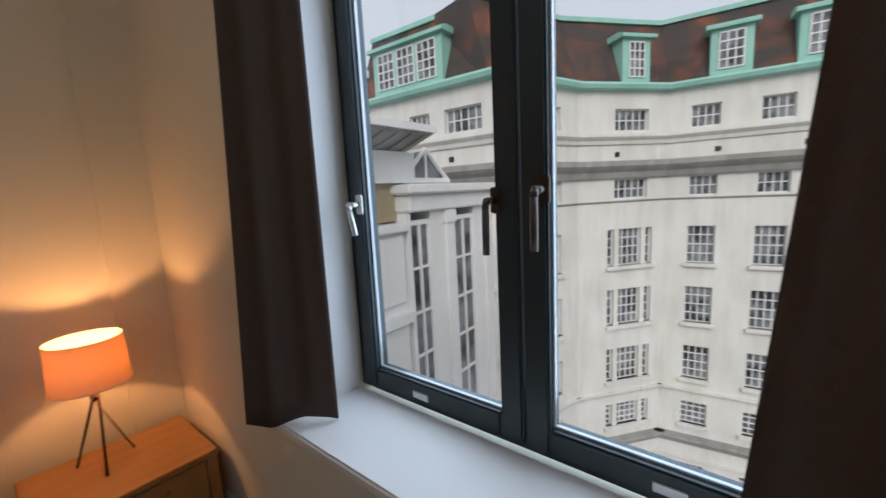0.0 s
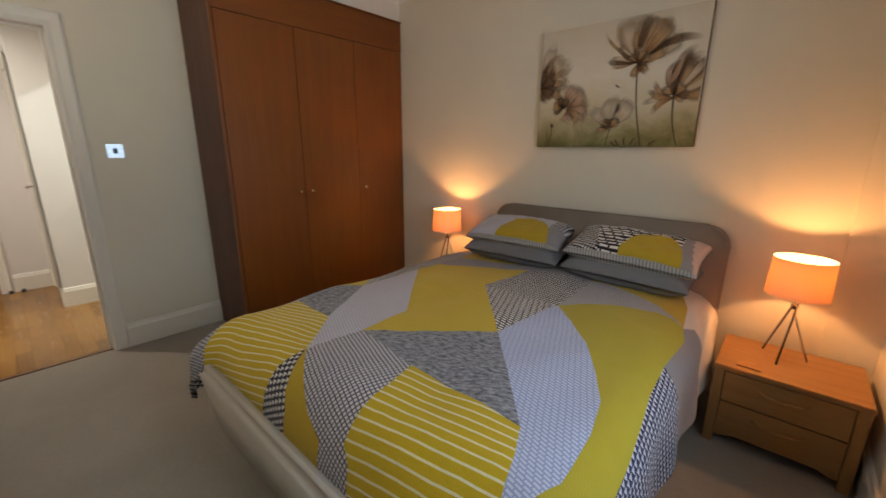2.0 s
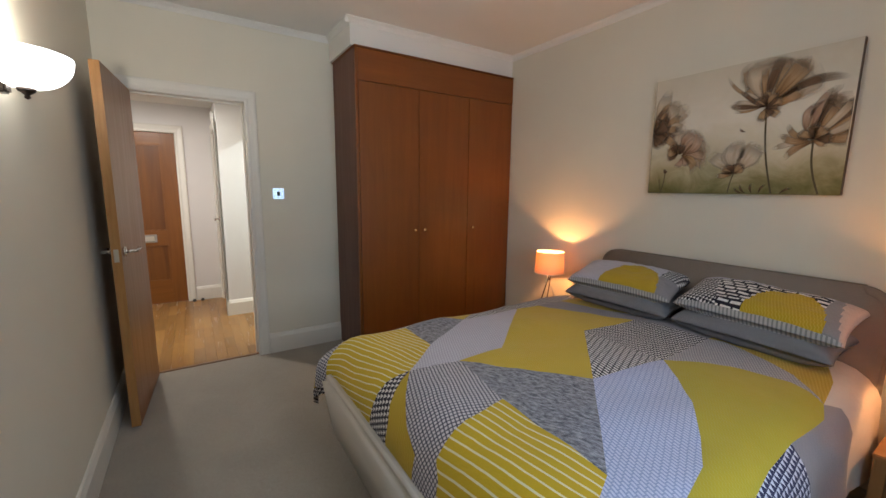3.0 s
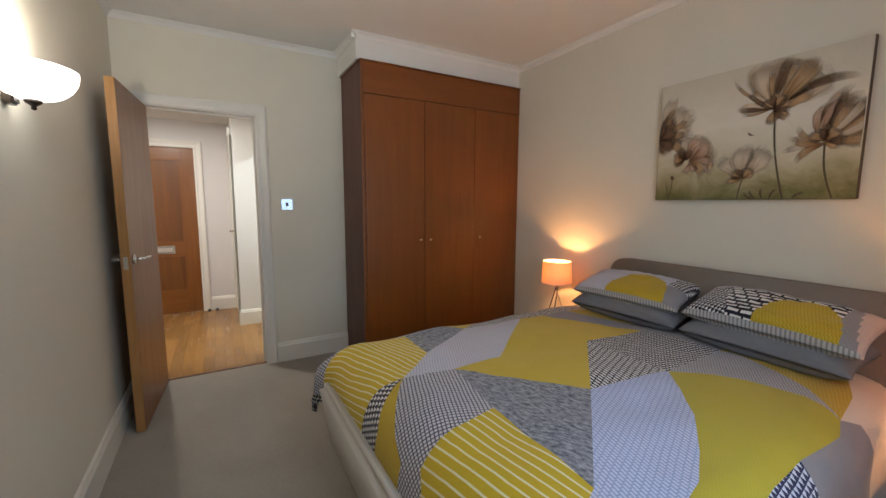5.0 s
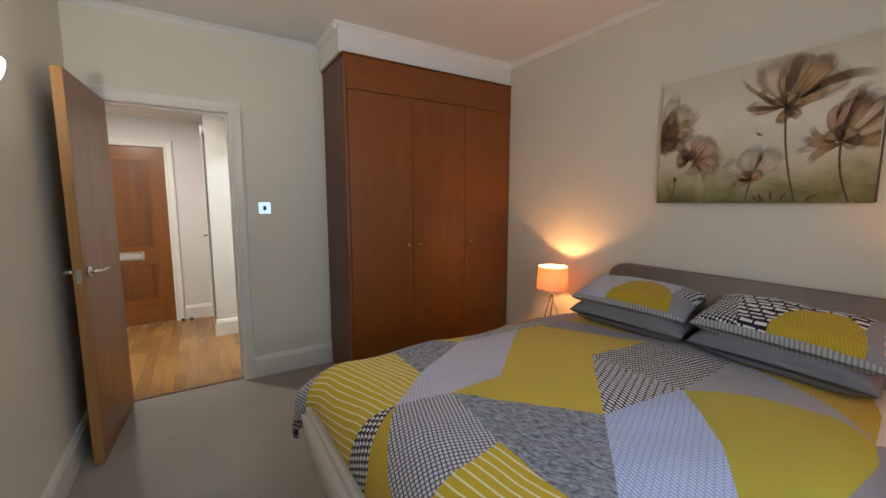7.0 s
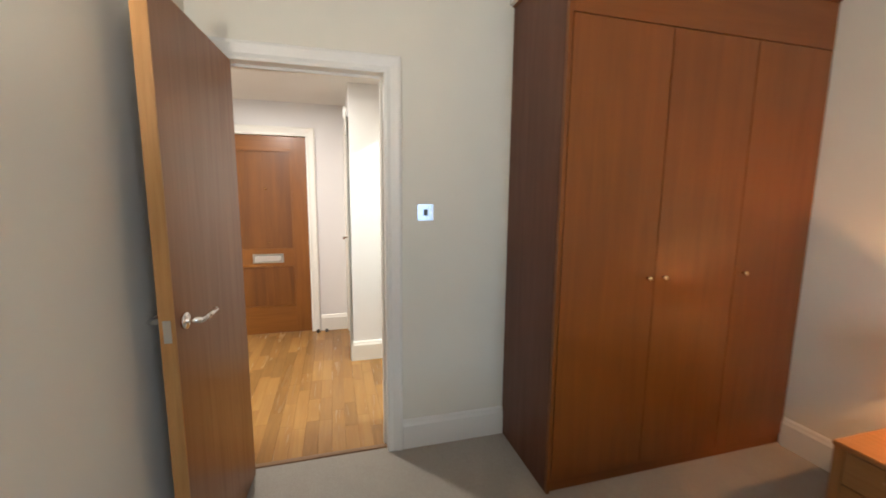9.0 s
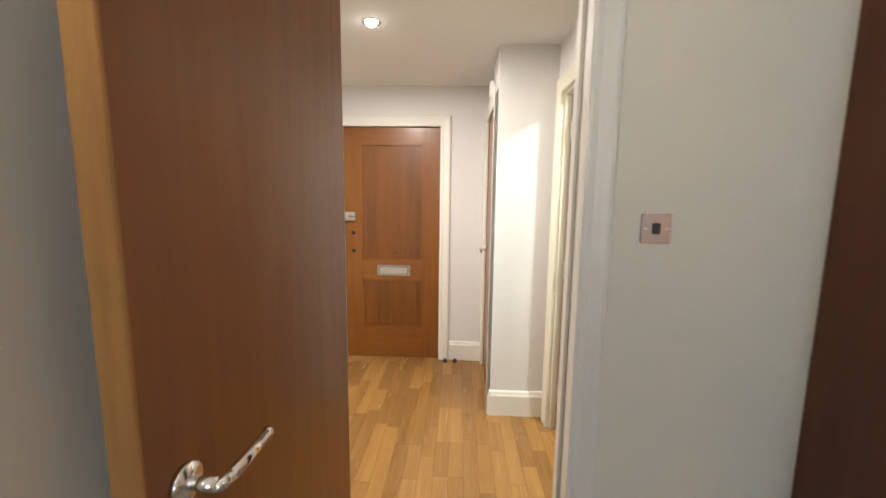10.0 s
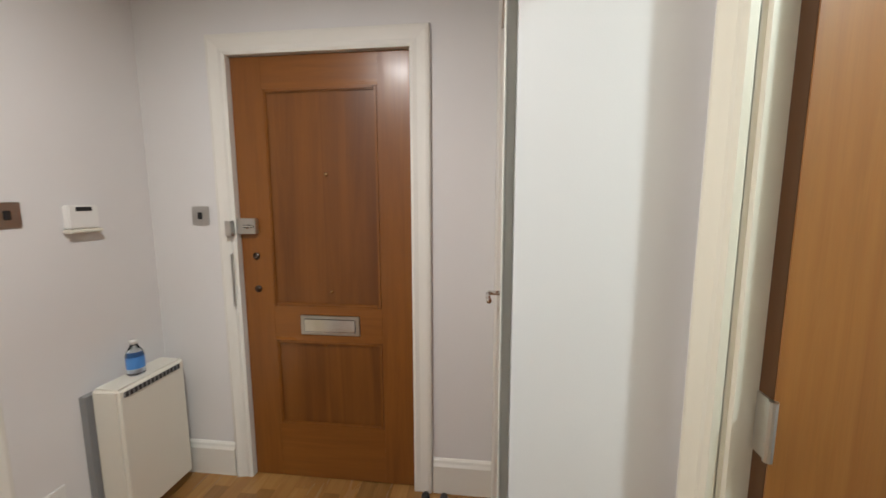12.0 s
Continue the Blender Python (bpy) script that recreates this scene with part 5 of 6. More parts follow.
switch_plate("light_switch", "steel light switch beside the front door", pose(HX + 0.0005, -0.695, 1.29, 90, 0, 90), STEEL)
switch_plate("light_switch", "steel light switch on the hall wall by the kitchen", pose(-1.58, HY0 + 0.0005, 1.315, 90, 0, 180), STEEL)
switch_plate("socket", "white double socket low on the hall wall", pose(-1.57, HY0 + 0.0005, 0.26, 90, 0, 180), WHITEP, 2, 0.14, 0.086)
th = thing("thermostat", "white room thermostat with a small dark display", "thermostat", pose(-1.81, HY0, 1.30))
part("case", boxm(((-0.058, 0, -0.045), (0.058, 0.028, 0.045)), bevel=0.005), WHITEP, th)
part("foot", boxm(((-0.064, 0, -0.062), (0.064, 0.036, -0.046)), bevel=0.004), CREAMP, th)
part("display", boxm(((-0.03, 0.028, 0.022), (0.03, 0.0295, 0.038))), BLACKP, th, "small dark display")


def downlight(x, y):
    t = thing("downlight", "lit recessed chrome downlight in the hall ceiling", "downlight", pose(x, y, HH), "", "")
    part("ring", lathe(bmesh.new(), [(0.036, -0.002), (0.048, -0.004), (0.05, 0.0)], 28), CHROME, t, "", True)
    part("lens", lathe(bmesh.new(), [(0.0, -0.024), (0.014, -0.021), (0.026, -0.013), (0.034, -0.002)], 28), SPOT, t, "bright lamp face", True)


downlight(-0.98, -0.01)

# ---- kitchen ----
solid("wall_kitchen", boxm(((-2.35, -3.3, 0), (-2.17, HY0 - 0.1, 2.5)), ((-2.25, -3.4, 0), (0.4, -3.3, 2.5)), ((0.3, -3.3, 0), (0.4, -0.2, 2.5))), HALLWALL, "pale kitchen wall", "wall")
solid("ceiling_kitchen", boxm(((-2.25, -3.4, 2.3), (0.4, HY0 - 0.1, 2.4))), CEIL, "white kitchen ceiling", "ceiling")
CF = -1.56
tall = thing("tall_cabinet", "tall cherry kitchen cabinet with panelled doors", "cabinet", pose(0, 0, 0))
T0, T1 = -1.67, -1.16
part("body", boxm(((-2.168, T0 + 0.002, 0.12), (CF - 0.022, T1 - 0.002, 2.10))), KITW, tall)


def shaker(name, y0, y1, z0, z1, parent, x=CF, rail=0.06):
    d = part(name, boxm(((x - 0.021, y0 + 0.002, z0 + 0.002), (x - 0.006, y1 - 0.002, z1 - 0.002))), KITW, parent)
    fr = bmesh.new()
    for lo, hi in (((x - 0.006, y0 + 0.002, z0 + 0.002), (x, y0 + rail, z1 - 0.002)), ((x - 0.006, y1 - rail, z0 + 0.002), (x, y1 - 0.002, z1 - 0.002)), ((x - 0.006, y0 + rail, z0 + 0.002), (x, y1 - rail, z0 + rail)), ((x - 0.006, y0 + rail, z1 - rail), (x, y1 - rail, z1 - 0.002))):
        box(fr, lo, hi, 0.0015, 1)
    part("door_frame", fr, KITW, d)
    return d


shaker("door", T0, T1, 0.125, 0.895, tall)
shaker("door", T0, T1, 0.90, 1.86, tall)
part("top_flap", boxm(((CF - 0.021, T0 + 0.002, 1.87), (CF, T1 - 0.002, 2.098)), bevel=0.002), KITW, tall, "plain cherry top flap")
part("plinth", boxm(((CF - 0.07, T0, 0), (CF - 0.05, T1, 0.119))), STEEL, tall, "steel plinth")
vt = part("plinth_vent", boxm(((CF - 0.051, T0 + 0.25, 0.03), (CF - 0.046, T1 - 0.04, 0.09))), BLACKP, tall, "dark plinth vent")
drw = thing("drawer_unit", "cherry kitchen drawer unit with slim steel handles", "cabinet", pose(0, 0, 0))
D0 = -2.10
part("body", boxm(((-2.168, D0, 0.12), (CF - 0.022, T0 - 0.003, 0.875))), KITW, drw)
for z0, z1 in ((0.125, 0.30), (0.305, 0.49), (0.495, 0.68), (0.685, 0.868)):
    dr = part("drawer", boxm(((CF - 0.021, D0 + 0.003, z0), (CF, T0 - 0.006, z1)), bevel=0.002), KITW, drw)
    hz = z1 - 0.05
    part("handle", bend(bmesh.new(), [(CF, D0 + 0.1, hz), (CF + 0.025, D0 + 0.1, hz), (CF + 0.025, T0 - 0.1, hz), (CF, T0 - 0.1, hz)], 0.005, 8), STEEL, dr, "slim steel bar handle", True)
part("plinth", boxm(((CF - 0.07, D0, 0), (CF - 0.05, T0, 0.119))), STEEL, drw, "steel plinth")
ov = thing("oven", "built-under oven with a steel front and dark glass door", "oven", pose(0, 0, 0))
part("body", boxm(((-2.168, D0 - 0.6, 0.0), (CF - 0.022, D0 - 0.003, 0.875))), BLACKP, ov)
part("door", boxm(((CF - 0.021, D0 - 0.598, 0.125), (CF, D0 - 0.006, 0.72)), bevel=0.003), STEEL, ov, "steel oven door")
part("window", boxm(((CF, D0 - 0.52, 0.22), (CF + 0.003, D0 - 0.08, 0.6))), BLACKP, ov, "dark oven glass")
part("control_panel", boxm(((CF - 0.021, D0 - 0.598, 0.725), (CF, D0 - 0.006, 0.868)), bevel=0.002), STEEL, ov)
part("handle", bend(bmesh.new(), [(CF, D0 - 0.53, 0.66), (CF + 0.035, D0 - 0.53, 0.66), (CF + 0.035, D0 - 0.07, 0.66), (CF, D0 - 0.07, 0.66)], 0.008, 8), STEEL, ov, "", True)
solid("worktop", boxm(((-2.169, -3.29, 0.876), (CF + 0.02, T0 - 0.003, 0.912)), bevel=0.004), mat("cream_worktop", lambda nt, b: nt.links.new(ramp(nt, noise_fac(nt, world_coords(nt), 180, 3), [(0.35, (0.5, 0.46, 0.4)), (0.65, (0.72, 0.68, 0.6))]), b.inputs["Base Color"]), rough=0.3), "speckled cream kitchen worktop", "worktop", kind="")
solid("splashback", boxm(((-2.169, -3.29, 0.913), (-2.155, T0 - 0.003, 1.40))), mat("cream_splashback", None, (0.78, 0.72, 0.58), 0.2), "glossy cream splashback behind the hob", "splashback", kind="")
hob = thing("hob", "steel gas hob with black knobs set in the worktop", "hob", pose(0, 0, 0))
part("plate", boxm(((-2.1, -2.85, 0.9125), (-1.60, -1.78, 0.92)), bevel=0.003), STEEL, hob)
for i in range(4):
    part("knob", tube(bmesh.new(), (-1.64, -1.84 - i * 0.075, 0.92), (-1.64, -1.84 - i * 0.075, 0.94), 0.018, 0.015, 16), BLACKP, hob, "", True)
for x, y in ((-1.96, -2.1), (-1.78, -2.1), (-1.96, -2.6), (-1.78, -2.6)):
    part("pan_support", bend(bmesh.new(), [(x - 0.07, y, 0.945), (x + 0.07, y, 0.945)], 0.005, 6), BLACKP, hob)
    part("burner", tube(bmesh.new(), (x, y, 0.92), (x, y, 0.935), 0.04, 0.03, 18), BLACKP, hob, "", True)
wc = thing("wall_cabinet", "cherry kitchen wall cabinet beside the hood", "cabinet", pose(0, 0, 0))
part("body", boxm(((-2.168, -1.9, 1.40), (-1.85, T0 - 0.004, 2.10)), bevel=0.002), KITW, wc)
wc2 = thing("wall_cabinet", "cherry kitchen wall cabinet beyond the hood", "cabinet", pose(0, 0, 0))
part("body", boxm(((-2.168, -3.25, 1.40), (-1.86, -2.57, 2.10)), bevel=0.002), KITW, wc2)
for y in (-3.25, -2.91):
    part("door", boxm(((-1.859, y + 0.002, 1.402), (-1.84, y + 0.338, 2.098)), bevel=0.002), KITW, wc2)
hood = thing("cooker_hood", "black chimney cooker hood with a steel shelf edge", "cooker hood", pose(0, 0, 0))
part("canopy", prism(bmesh.new(), [(-2.15, 1.45), (-1.70, 1.45), (-1.70, 1.47), (-1.96, 1.66), (-2.15, 1.66)], "y", -2.55, -1.93), BLACKP, hood)
part("rail", boxm(((-1.70, -2.55, 1.44), (-1.685, -1.93, 1.475)), bevel=0.002), STEEL, hood, "steel front rail")
part("chimney", boxm(((-2.15, -2.48, 1.66), (-1.93, -2.2, 2.295)), bevel=0.003), BLACKP, hood)
part("chimney_trim", boxm(((-1.93, -2.22, 1.70), (-1.922, -2.16, 2.1)), bevel=0.002), STEEL, hood, "steel chimney trim")
switch_plate("socket", "steel socket on the kitchen splashback", pose(-2.1545, -2.2, 1.12, 90, 0, 90), STEEL, 2, 0.14, 0.086)

# ---- oak boards of the hall floor ----
def boards():
    rng = random.Random(5)
    root = tagged(new("floor_hall"), "honey oak strip floor of the hall", "floor", "", "structure")
    meshes = []
    for ln in (0.28, 0.38, 0.5):
        bm = bmesh.new()
        box(bm, (0, 0, -0.02), (ln - 0.0006, 0.0774, 0.0))
        top = [e for e in bm.edges if all(v.co.z > -0.001 for v in e.verts)]
        bmesh.ops.bevel(bm, geom=top, offset=0.0005, segments=1, affect="EDGES")
        meshes.append((ln, finish(bm, "board", FLOORW)))
    y = HY0 - 0.03
    n = 0
    while y < HY1 + 0.7:
        x = -2.3 - rng.uniform(0, 0.5)
        while x < -0.06:
            ln, me = rng.choice(meshes)
            x0 = max(x, HX - 0.15)
            x1 = min(x + ln, -0.056)
            if x1 - x0 > 0.02 and x1 > HX - 0.16:
                ob = new("board", me)
                ob.parent = root
                ob.location = (x0, y, 0.0)
                ob.scale = ((x1 - x0) / ln, 1, 1)
                n += 1
            x += ln
        y += 0.078
    return n


boards()

# ---- outside: the courtyard ----
def stone_build(base, dark):
    def build(nt, b):
        v = world_coords(nt)
        big = noise_fac(nt, v, 0.5, 5, 0.6)
        mp = world_coords(nt, (1, 1, 0.12))
        streak = noise_fac(nt, mp, 2.5, 4, 0.6)
        fine = noise_fac(nt, v, 18, 4)
        col = ramp(nt, big, [(0.3, tuple(c * 0.86 for c in base)), (0.7, base)])
        col = mix(nt, 0.45, col, ramp(nt, streak, [(0.35, dark), (0.6, (1, 1, 1))]), "MULTIPLY")
        nt.links.new(col, b.inputs["Base Color"])
        bump(nt, b, fine, 0.2, 0.02)
    return build


STONE = mat("portland_stone", stone_build((0.74, 0.73, 0.69), (0.78, 0.77, 0.74)), rough=0.85, spec=0.2)
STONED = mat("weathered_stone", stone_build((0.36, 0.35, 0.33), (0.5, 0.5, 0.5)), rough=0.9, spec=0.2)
WHITEST = mat("white_render", stone_build((0.78, 0.78, 0.77), (0.85, 0.85, 0.84)), rough=0.7, spec=0.3)
BUFF = mat("buff_brick", stone_build((0.42, 0.34, 0.20), (0.6, 0.55, 0.45)), rough=0.9, spec=0.2)


def tile_build(nt, b):
    v = world_coords(nt)
    n = noise_fac(nt, v, 0.6, 5, 0.7, 0.5)
    f = noise_fac(nt, world_coords(nt, (1, 1, 9)), 7, 3)
    col = ramp(nt, n, [(0.46, (0.060, 0.048, 0.045)), (0.56, (0.12, 0.058, 0.042)), (0.64, (0.26, 0.088, 0.045))])
    col = mix(nt, 0.5, col, ramp(nt, f, [(0.3, (0.5, 0.5, 0.5)), (0.7, (1, 1, 1))]), "MULTIPLY")
    nt.links.new(col, b.inputs["Base Color"])
    bump(nt, b, f, 0.5, 0.05)


ROOFT = mat("dark_clay_roof_tiles", tile_build, rough=0.85)
COPPER = mat("green_copper", stone_build((0.33, 0.60, 0.52), (0.72, 0.78, 0.76)), rough=0.7, spec=0.3)
DARKGL = mat("dark_window_glass", lambda nt, b: nt.links.new(ramp(nt, noise_fac(nt, world_coords(nt), 1.4, 2), [(0.38, (0.03, 0.034, 0.042)), (0.62, (0.22, 0.235, 0.26))]), b.inputs["Base Color"]), rough=0.08)
MUNTIN = mat("white_window_bars", None, (0.75, 0.75, 0.74), 0.5)
PAVING = mat("courtyard_paving", stone_build((0.22, 0.21, 0.20), (0.7, 0.7, 0.7)), rough=0.95, spec=0.2)

solid("ground", boxm(((-1500, -1500, -20.5), (1500, 1500, -20.0))), PAVING, "grey courtyard paving far below the window", "ground")


def bars_window(parent, w, h, nx, nz, at, name="window", sill=True):
    """Recessed window with glazing bars; at: lower middle, in the facade's own axes (u along, v out, z up)."""
    u, v, z = at
    g = part(name, boxm(((u - w / 2, v, z), (u + w / 2, v + 0.02, z + h))), DARKGL, parent)
    fr = bmesh.new()
    t = 0.05
    for k in range(nx + 1):
        x = u - w / 2 + w * k / nx
        e = 0.045 if k in (0, nx) else 0.022
        box(fr, (x - e, v - 0.05, z), (x + e, v - 0.001, z + h))
    for k in range(nz + 1):
        zz = z + h * k / nz
        e = 0.045 if k in (0, nz) else 0.022
        box(fr, (u - w / 2, v - 0.045, zz - e), (u + w / 2, v - 0.002, zz + e))
    part("bars", fr, MUNTIN, g, "white glazing bars")
    if sill:
        part("sill", boxm(((u - w / 2 - 0.12, v - 0.42, z - 0.16), (u + w / 2 + 0.12, v, z))), STONE, g)


def facade(root, name, length, z0, z1, holes, material=STONE, thick=0.35):
    """Wall with real openings: holes are (u centre, z, w, h)."""
    us = sorted({0.0, length, *[u - w / 2 for u, z, w, h in holes], *[u + w / 2 for u, z, w, h in holes]})
    zs = sorted({z0, z1, *[z for u, z, w, h in holes], *[z + h for u, z, w, h in holes]})
    bm = bmesh.new()
    for za, zb in zip(zs, zs[1:]):
        run = None
        for ua, ub in zip(us, us[1:]):
            cu, cz = (ua + ub) / 2, (za + zb) / 2
            hole = any(abs(cu - u) < w / 2 and z < cz < z + h for u, z, w, h in holes)
            if hole:
                if run:
                    box(bm, (run[0], 0, za), (run[1], thick, zb))
                run = None
            else:
                run = (run[0] if run else ua, ub)
        if run:
            box(bm, (run[0], 0, za), (run[1], thick, zb))
    return part(name, bm, material, root)


def string_course(root, name, length, z, h, out, material=STONE):
    prof = [(0.0, z), (-out * 0.3, z), (-out * 0.45, z + h * 0.35), (-out * 0.8, z + h * 0.55), (-out, z + h * 0.7), (-out, z + h), (0.0, z + h)]
    part(name, prism(bmesh.new(), prof, "x", -out * 0.4, length + out * 0.4), material, root)


def block(label, p0, p1, cols, dormers, over=(0.2, 0.2), name="apartment_building"):
    """One face of the courtyard building from p0 to p1 (seen left to right); cols: (u, kind)."""
    d = Vector((p1[0] - p0[0], p1[1] - p0[1], 0))
    ln = d.length
    m = Matrix.Translation((p0[0], p0[1], 0.25)) @ Matrix.Rotation(math.atan2(d.y, d.x), 4, "Z")
    root = thing(name, label, "building", m, "courtyard facades")
    holes, wins = [], []
    for u, kind in cols:
        rows = [(3.45, 0.95), (0.40, 0.9), (-2.75, 1.75), (-5.65, 1.75), (-8.5, 1.65), (-10.9, 1.15), (-14.6, 1.6)]
        for i, (z, h) in enumerate(rows):
            w = {"wide": 1.75 if i < 2 else 1.2, "single": 1.1, "slim": 0.6}[kind]
            holes.append((u, z, w, h))
            wins.append((w, h, 5 if w > 1.5 else (4 if w > 0.9 else 2), 2 if h < 1.0 else 4, (u, 0.22, z), i >= 2))
            if kind == "wide" and i >= 2:
                for s in (-1, 1):
                    holes.append((u + s * 1.02, z, 0.36, h))
                    wins.append((0.36, h, 1, 4, (u + s * 1.02, 0.22, z), True))
    facade(root, "wall", ln, -20.3, 5.2, holes)
    part("backing", boxm(((0.05, 0.36, -20.3), (ln - 0.05, 3.0, 5.2))), BLACKP, root)
    for w, h, nx, nz, at, sl in wins:
        bars_window(root, w, h, nx, nz, at, sill=sl)
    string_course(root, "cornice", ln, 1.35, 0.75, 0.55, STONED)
    string_course(root, "ledge", ln, 2.85, 0.45, 0.3, STONE)
    string_course(root, "string_course", ln, 0.22, 0.1, 0.06, STONED)
    string_course(root, "string_course", ln, -9.35, 0.3, 0.15, STONE)
    string_course(root, "lower_cornice", ln, -12.0, 0.5, 0.4, STONED)
    for k in range(7):
        string_course(root, "rustication", ln, -13.1 - k * 0.62, 0.42, 0.07, STONE)
    for k in range(2, max(3, int(ln)), 3):
        part("vent", boxm(((k - 0.12, -0.02, 2.3), (k + 0.12, 0.05, 2.52))), BLACKP, root, "dark square wall vent")
    rf = bmesh.new()
    prism(rf, [(-0.05, 5.35), (1.15, 8.5), (3.4, 8.6), (3.4, 5.35)], "x", -over[0], ln + over[1])
    roof = part("roof", rf, ROOFT, root, "steep dark tiled mansard roof")
    part("gutter", prism(bmesh.new(), [(0.1, 5.12), (-0.35, 5.2), (-0.42, 5.36), (-0.36, 5.46), (0.1, 5.42)], "x", -0.2, ln + 0.2), COPPER, roof, "green copper gutter")
    part("ridge", prism(bmesh.new(), [(1.0, 8.42), (1.25, 8.42), (1.25, 8.68), (1.0, 8.62)], "x", -over[0], ln + over[1]), COPPER, roof, "green copper ridge")
    for u, w, nx in dormers:
        dm = bmesh.new()
        prism(dm, [(-0.08, 5.45), (-0.08, 7.35), (0.15, 7.5), (2.0, 7.5), (2.0, 5.45)], "x", u - w / 2 - 0.22, u + w / 2 + 0.22)
        dob = part("dormer", dm, COPPER, root, "green copper dormer")
        part("hood", prism(bmesh.new(), [(-0.3, 7.36), (-0.3, 7.5), (0.0, 7.62), (2.0, 7.62), (2.0, 7.36)], "x", u - w / 2 - 0.4, u + w / 2 + 0.4), COPPER, dob)
        for k in range(nx):
            cu = u - w / 2 + w * (k + 0.5) / nx
            gl = part("pane", boxm(((cu - w / nx / 2 + 0.1, -0.10, 5.75), (cu + w / nx / 2 - 0.1, -0.085, 7.2))), DARKGL, dob)
            fr = bmesh.new()
            ww = w / nx - 0.2
            for j in range(4):
                box(fr, (cu - ww / 2 + ww * j / 3 - 0.025, -0.14, 5.75), (cu - ww / 2 + ww * j / 3 + 0.025, -0.101, 7.2))
            for j in range(5):
                box(fr, (cu - ww / 2, -0.138, 5.75 + 1.45 * j / 4 - 0.025), (cu + ww / 2, -0.102, 5.75 + 1.45 * j / 4 + 0.025))
            fr.verts.ensure_lookup_table()
            nb = new("bars", finish(fr, "bars", MUNTIN))
            nb.parent = dob
    return root


block("pale stone wing with a copper-trimmed mansard roof", (15.94, 15.82), (16.21, 8.82), [(1.6, "single"), (3.4, "single"), (5.6, "wide")], [(2.9, 3.4, 3)])
block("pale stone return wall of the courtyard building", (16.21, 8.82), (20.75, 7.33), [(3.4, "slim")], [])
block("pale stone courtyard facade with triple windows and a copper dormer", (20.75, 7.33), (24.35, 4.47), [(2.75, "wide")], [(2.85, 0.95, 1)], (0.2, 1.3))
block("pale stone courtyard wing with single sash windows and copper dormers", (24.35, 4.47), (26.14, -8.44), [(1.5, "single"), (4.0, "single"), (6.6, "single"), (9.3, "single")], [(2.3, 1.05, 1), (5.2, 1.05, 1), (8.4, 1.05, 1)], (1.3, 0.2))

# the columned wing close by
cw = thing("columned_wing", "white rendered wing with columns, tall glazing and a broad flat eaves", "building", Matrix.Translation((1.94, 5.47, 0.04)) @ Matrix.Rotation(radians(1.4), 4, "Z"))
# own axes: u along x, v away from the window, z up
part("core", boxm(((2.4, 0.6, -20), (8.85, 1.5, 1.5))), WHITEST, cw)
part("brick_wall", boxm(((2.4, 0.25, 0.85), (6.05, 0.6, 1.5))), BUFF, cw, "buff brick wall above the panels")
part("panel_wall", boxm(((2.4, 0.15, -20), (4.1, 0.6, 0.80)), ((5.2, 0.1, -20), (6.05, 0.6, 0.80))), WHITEST, cw, "white panelled wall")
part("panel_wall", boxm(((4.1, 0.3, -20), (5.2, 0.6, 0.80))), WHITEST, cw)
for u0, u1 in ((2.2, 4.0), (4.25, 5.05), (5.3, 5.95)):
    for z0, z1 in ((-0.55, 0.62), (-5.2, -0.95), (-10, -5.6)):
        part("panel", boxm(((u0, 0.04, z0), (u1, 0.31, z1)), bevel=0.02), WHITEST, cw)
    part("ledge", boxm(((u0 - 0.08, -0.06, -0.9), (u1 + 0.08, 0.31, -0.72))), WHITEST, cw)
    part("cap", boxm(((u0 - 0.08, -0.04, 0.68), (u1 + 0.08, 0.31, 0.82)), bevel=0.02), WHITEST, cw)
part("band", boxm(((2.4, 0.1, 1.5), (6.4, 0.6, 2.02))), WHITEST, cw, "white band under the eaves")
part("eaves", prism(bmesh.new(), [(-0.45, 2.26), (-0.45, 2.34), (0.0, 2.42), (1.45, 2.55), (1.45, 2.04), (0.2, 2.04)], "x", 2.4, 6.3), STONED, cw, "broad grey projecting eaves")
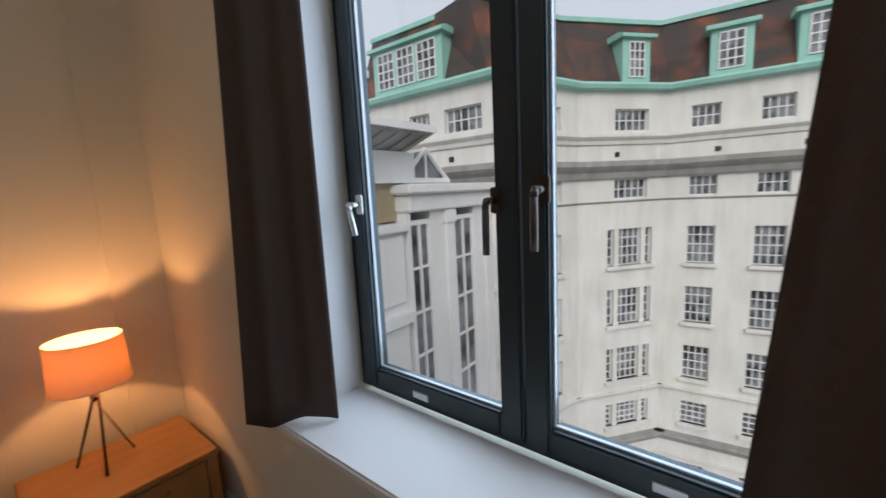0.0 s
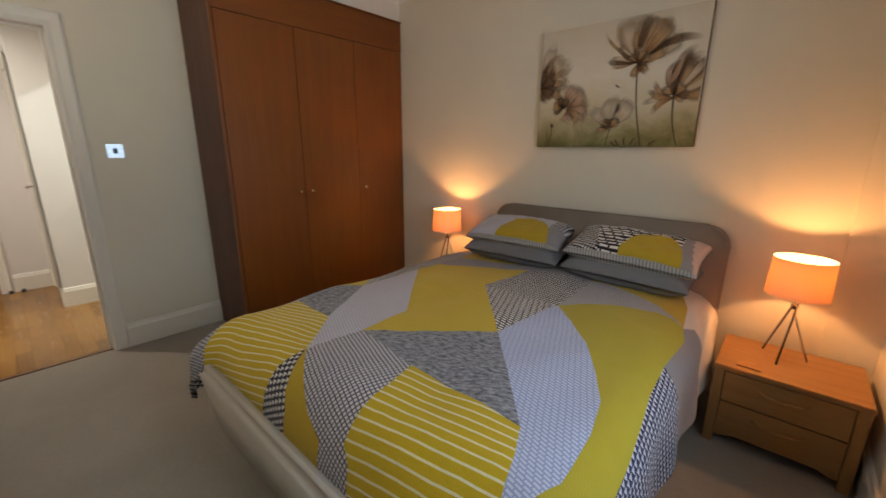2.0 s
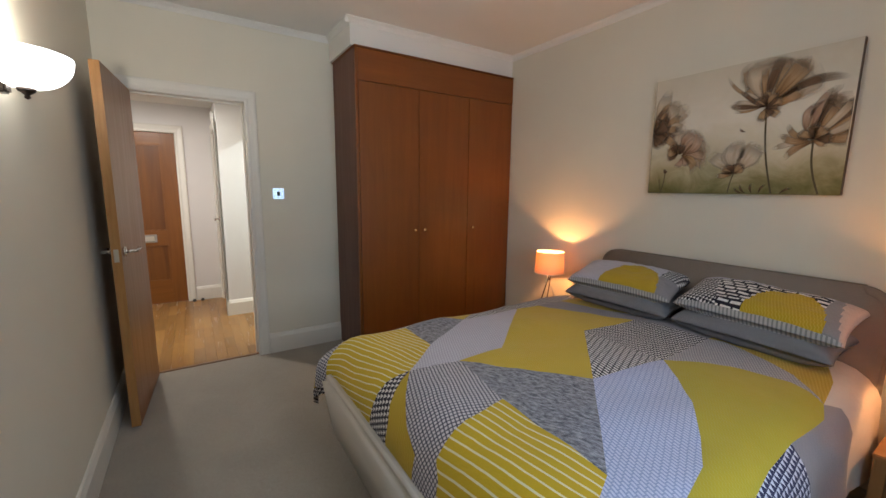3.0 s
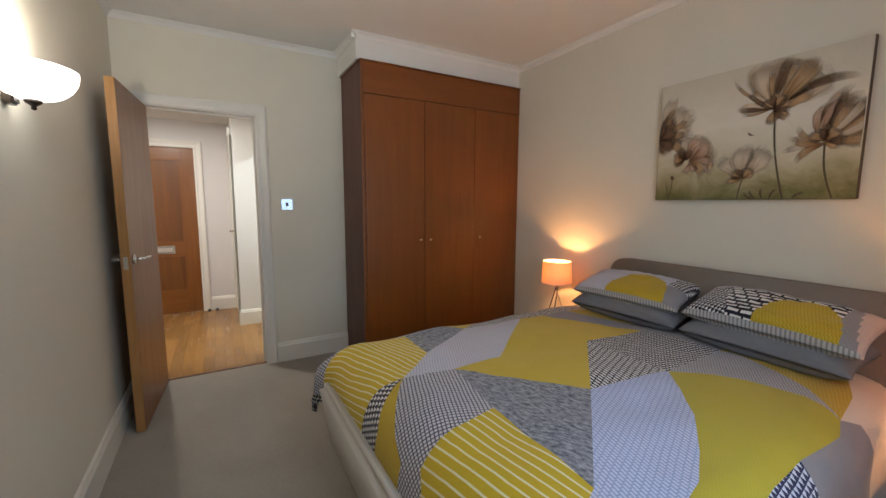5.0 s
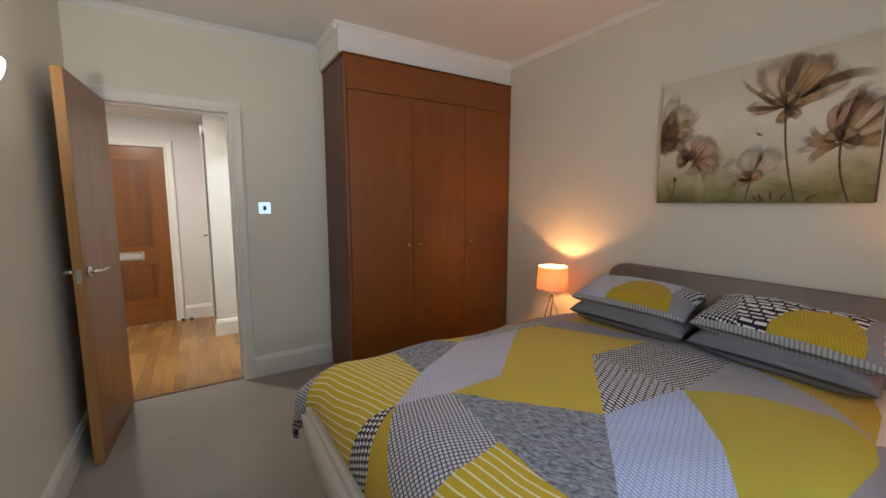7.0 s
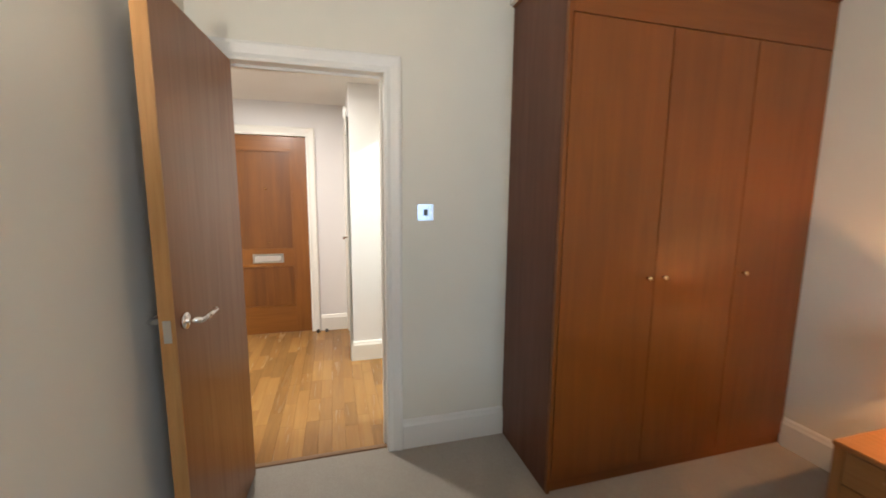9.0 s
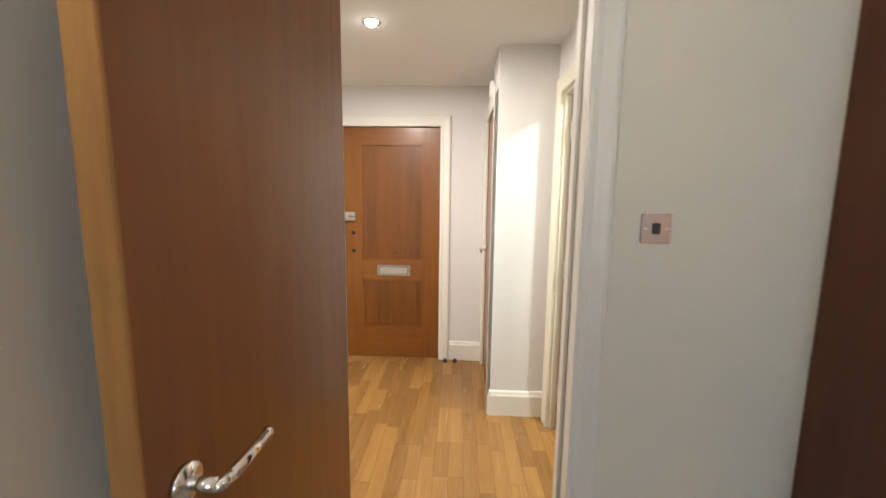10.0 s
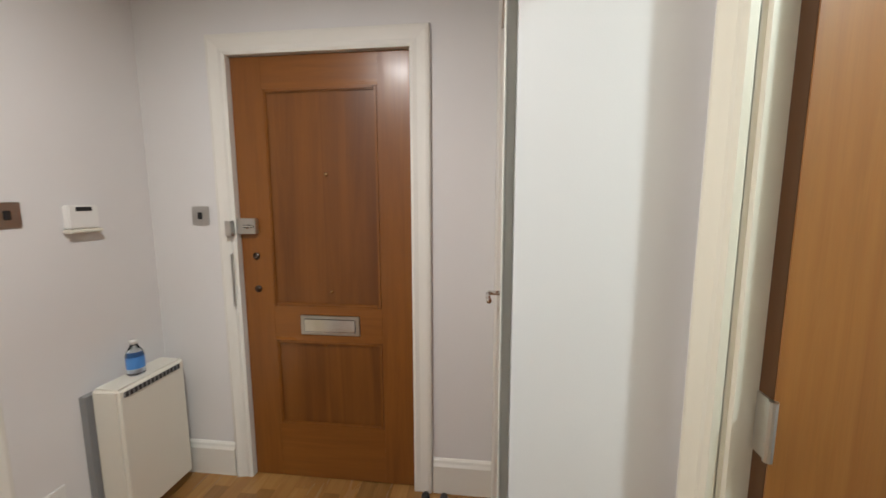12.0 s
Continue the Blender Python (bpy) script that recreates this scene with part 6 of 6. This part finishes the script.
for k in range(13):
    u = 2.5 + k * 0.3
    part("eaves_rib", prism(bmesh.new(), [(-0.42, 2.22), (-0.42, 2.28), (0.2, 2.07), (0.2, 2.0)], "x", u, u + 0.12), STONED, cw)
part("eaves_edge", boxm(((2.4, -0.5, 2.27), (6.32, -0.43, 2.38))), WHITEST, cw, "white eaves edge")
part("parapet", boxm(((3.4, 0.6, 2.5), (5.75, 1.45, 3.25)), ((3.3, 0.5, 3.25), (5.85, 1.45, 3.36))), WHITEST, cw, "white parapet block")
part("chimney", boxm(((3.9, 0.95, 3.36), (4.6, 1.4, 6.2))), STONED, cw)
for u0, u1 in ((6.1, 6.65), (7.39, 8.1)):
    bars_window(cw, u1 - u0, 8.2, 2, 10, ((u0 + u1) / 2, 0.09, -7.4), "glazing", False)
for u0, u1, v in ((6.02, 6.1, 0.0), (6.65, 7.39, 0.02), (8.10, 8.85, 0.02)):
    part("pier", boxm(((u0, v, -20), (u1, 0.62, 0.98))), WHITEST, cw)
for u in (7.2, 8.62):
    col = bmesh.new()
    box(col, (u - 0.13, -0.05, -20), (u + 0.13, 0.55, 0.72))
    box(col, (u - 0.17, -0.08, 0.72), (u + 0.17, 0.55, 0.98), 0.02)
    part("column", col, WHITEST, cw, "square white column")
part("entablature", boxm(((6.0, -0.1, 0.99), (9.0, 0.6, 1.30)), ((5.9, -0.22, 1.30), (9.1, 0.6, 1.47)), bevel=0.03), WHITEST, cw)
rl = part("rooflight", prism(bmesh.new(), [(6.15, 1.5), (7.45, 1.5), (6.8, 2.08)], "y", 0.2, 1.45), DARKGL, cw, "small gabled glass rooflight")
rb = bmesh.new()
tube(rb, (6.12, 0.18, 1.53), (6.8, 0.18, 2.11), 0.045, None, 6)
tube(rb, (7.48, 0.18, 1.53), (6.8, 0.18, 2.11), 0.045, None, 6)
tube(rb, (6.12, 0.18, 1.53), (7.48, 0.18, 1.53), 0.06, None, 6)
tube(rb, (6.8, 0.18, 1.5), (6.8, 0.18, 2.11), 0.03, None, 6)
part("rooflight_frame", rb, MUNTIN, rl, "white rooflight frame")
bars_window(cw, 0.6, 1.15, 1, 2, (4.65, 0.24, -0.2), "window", False)
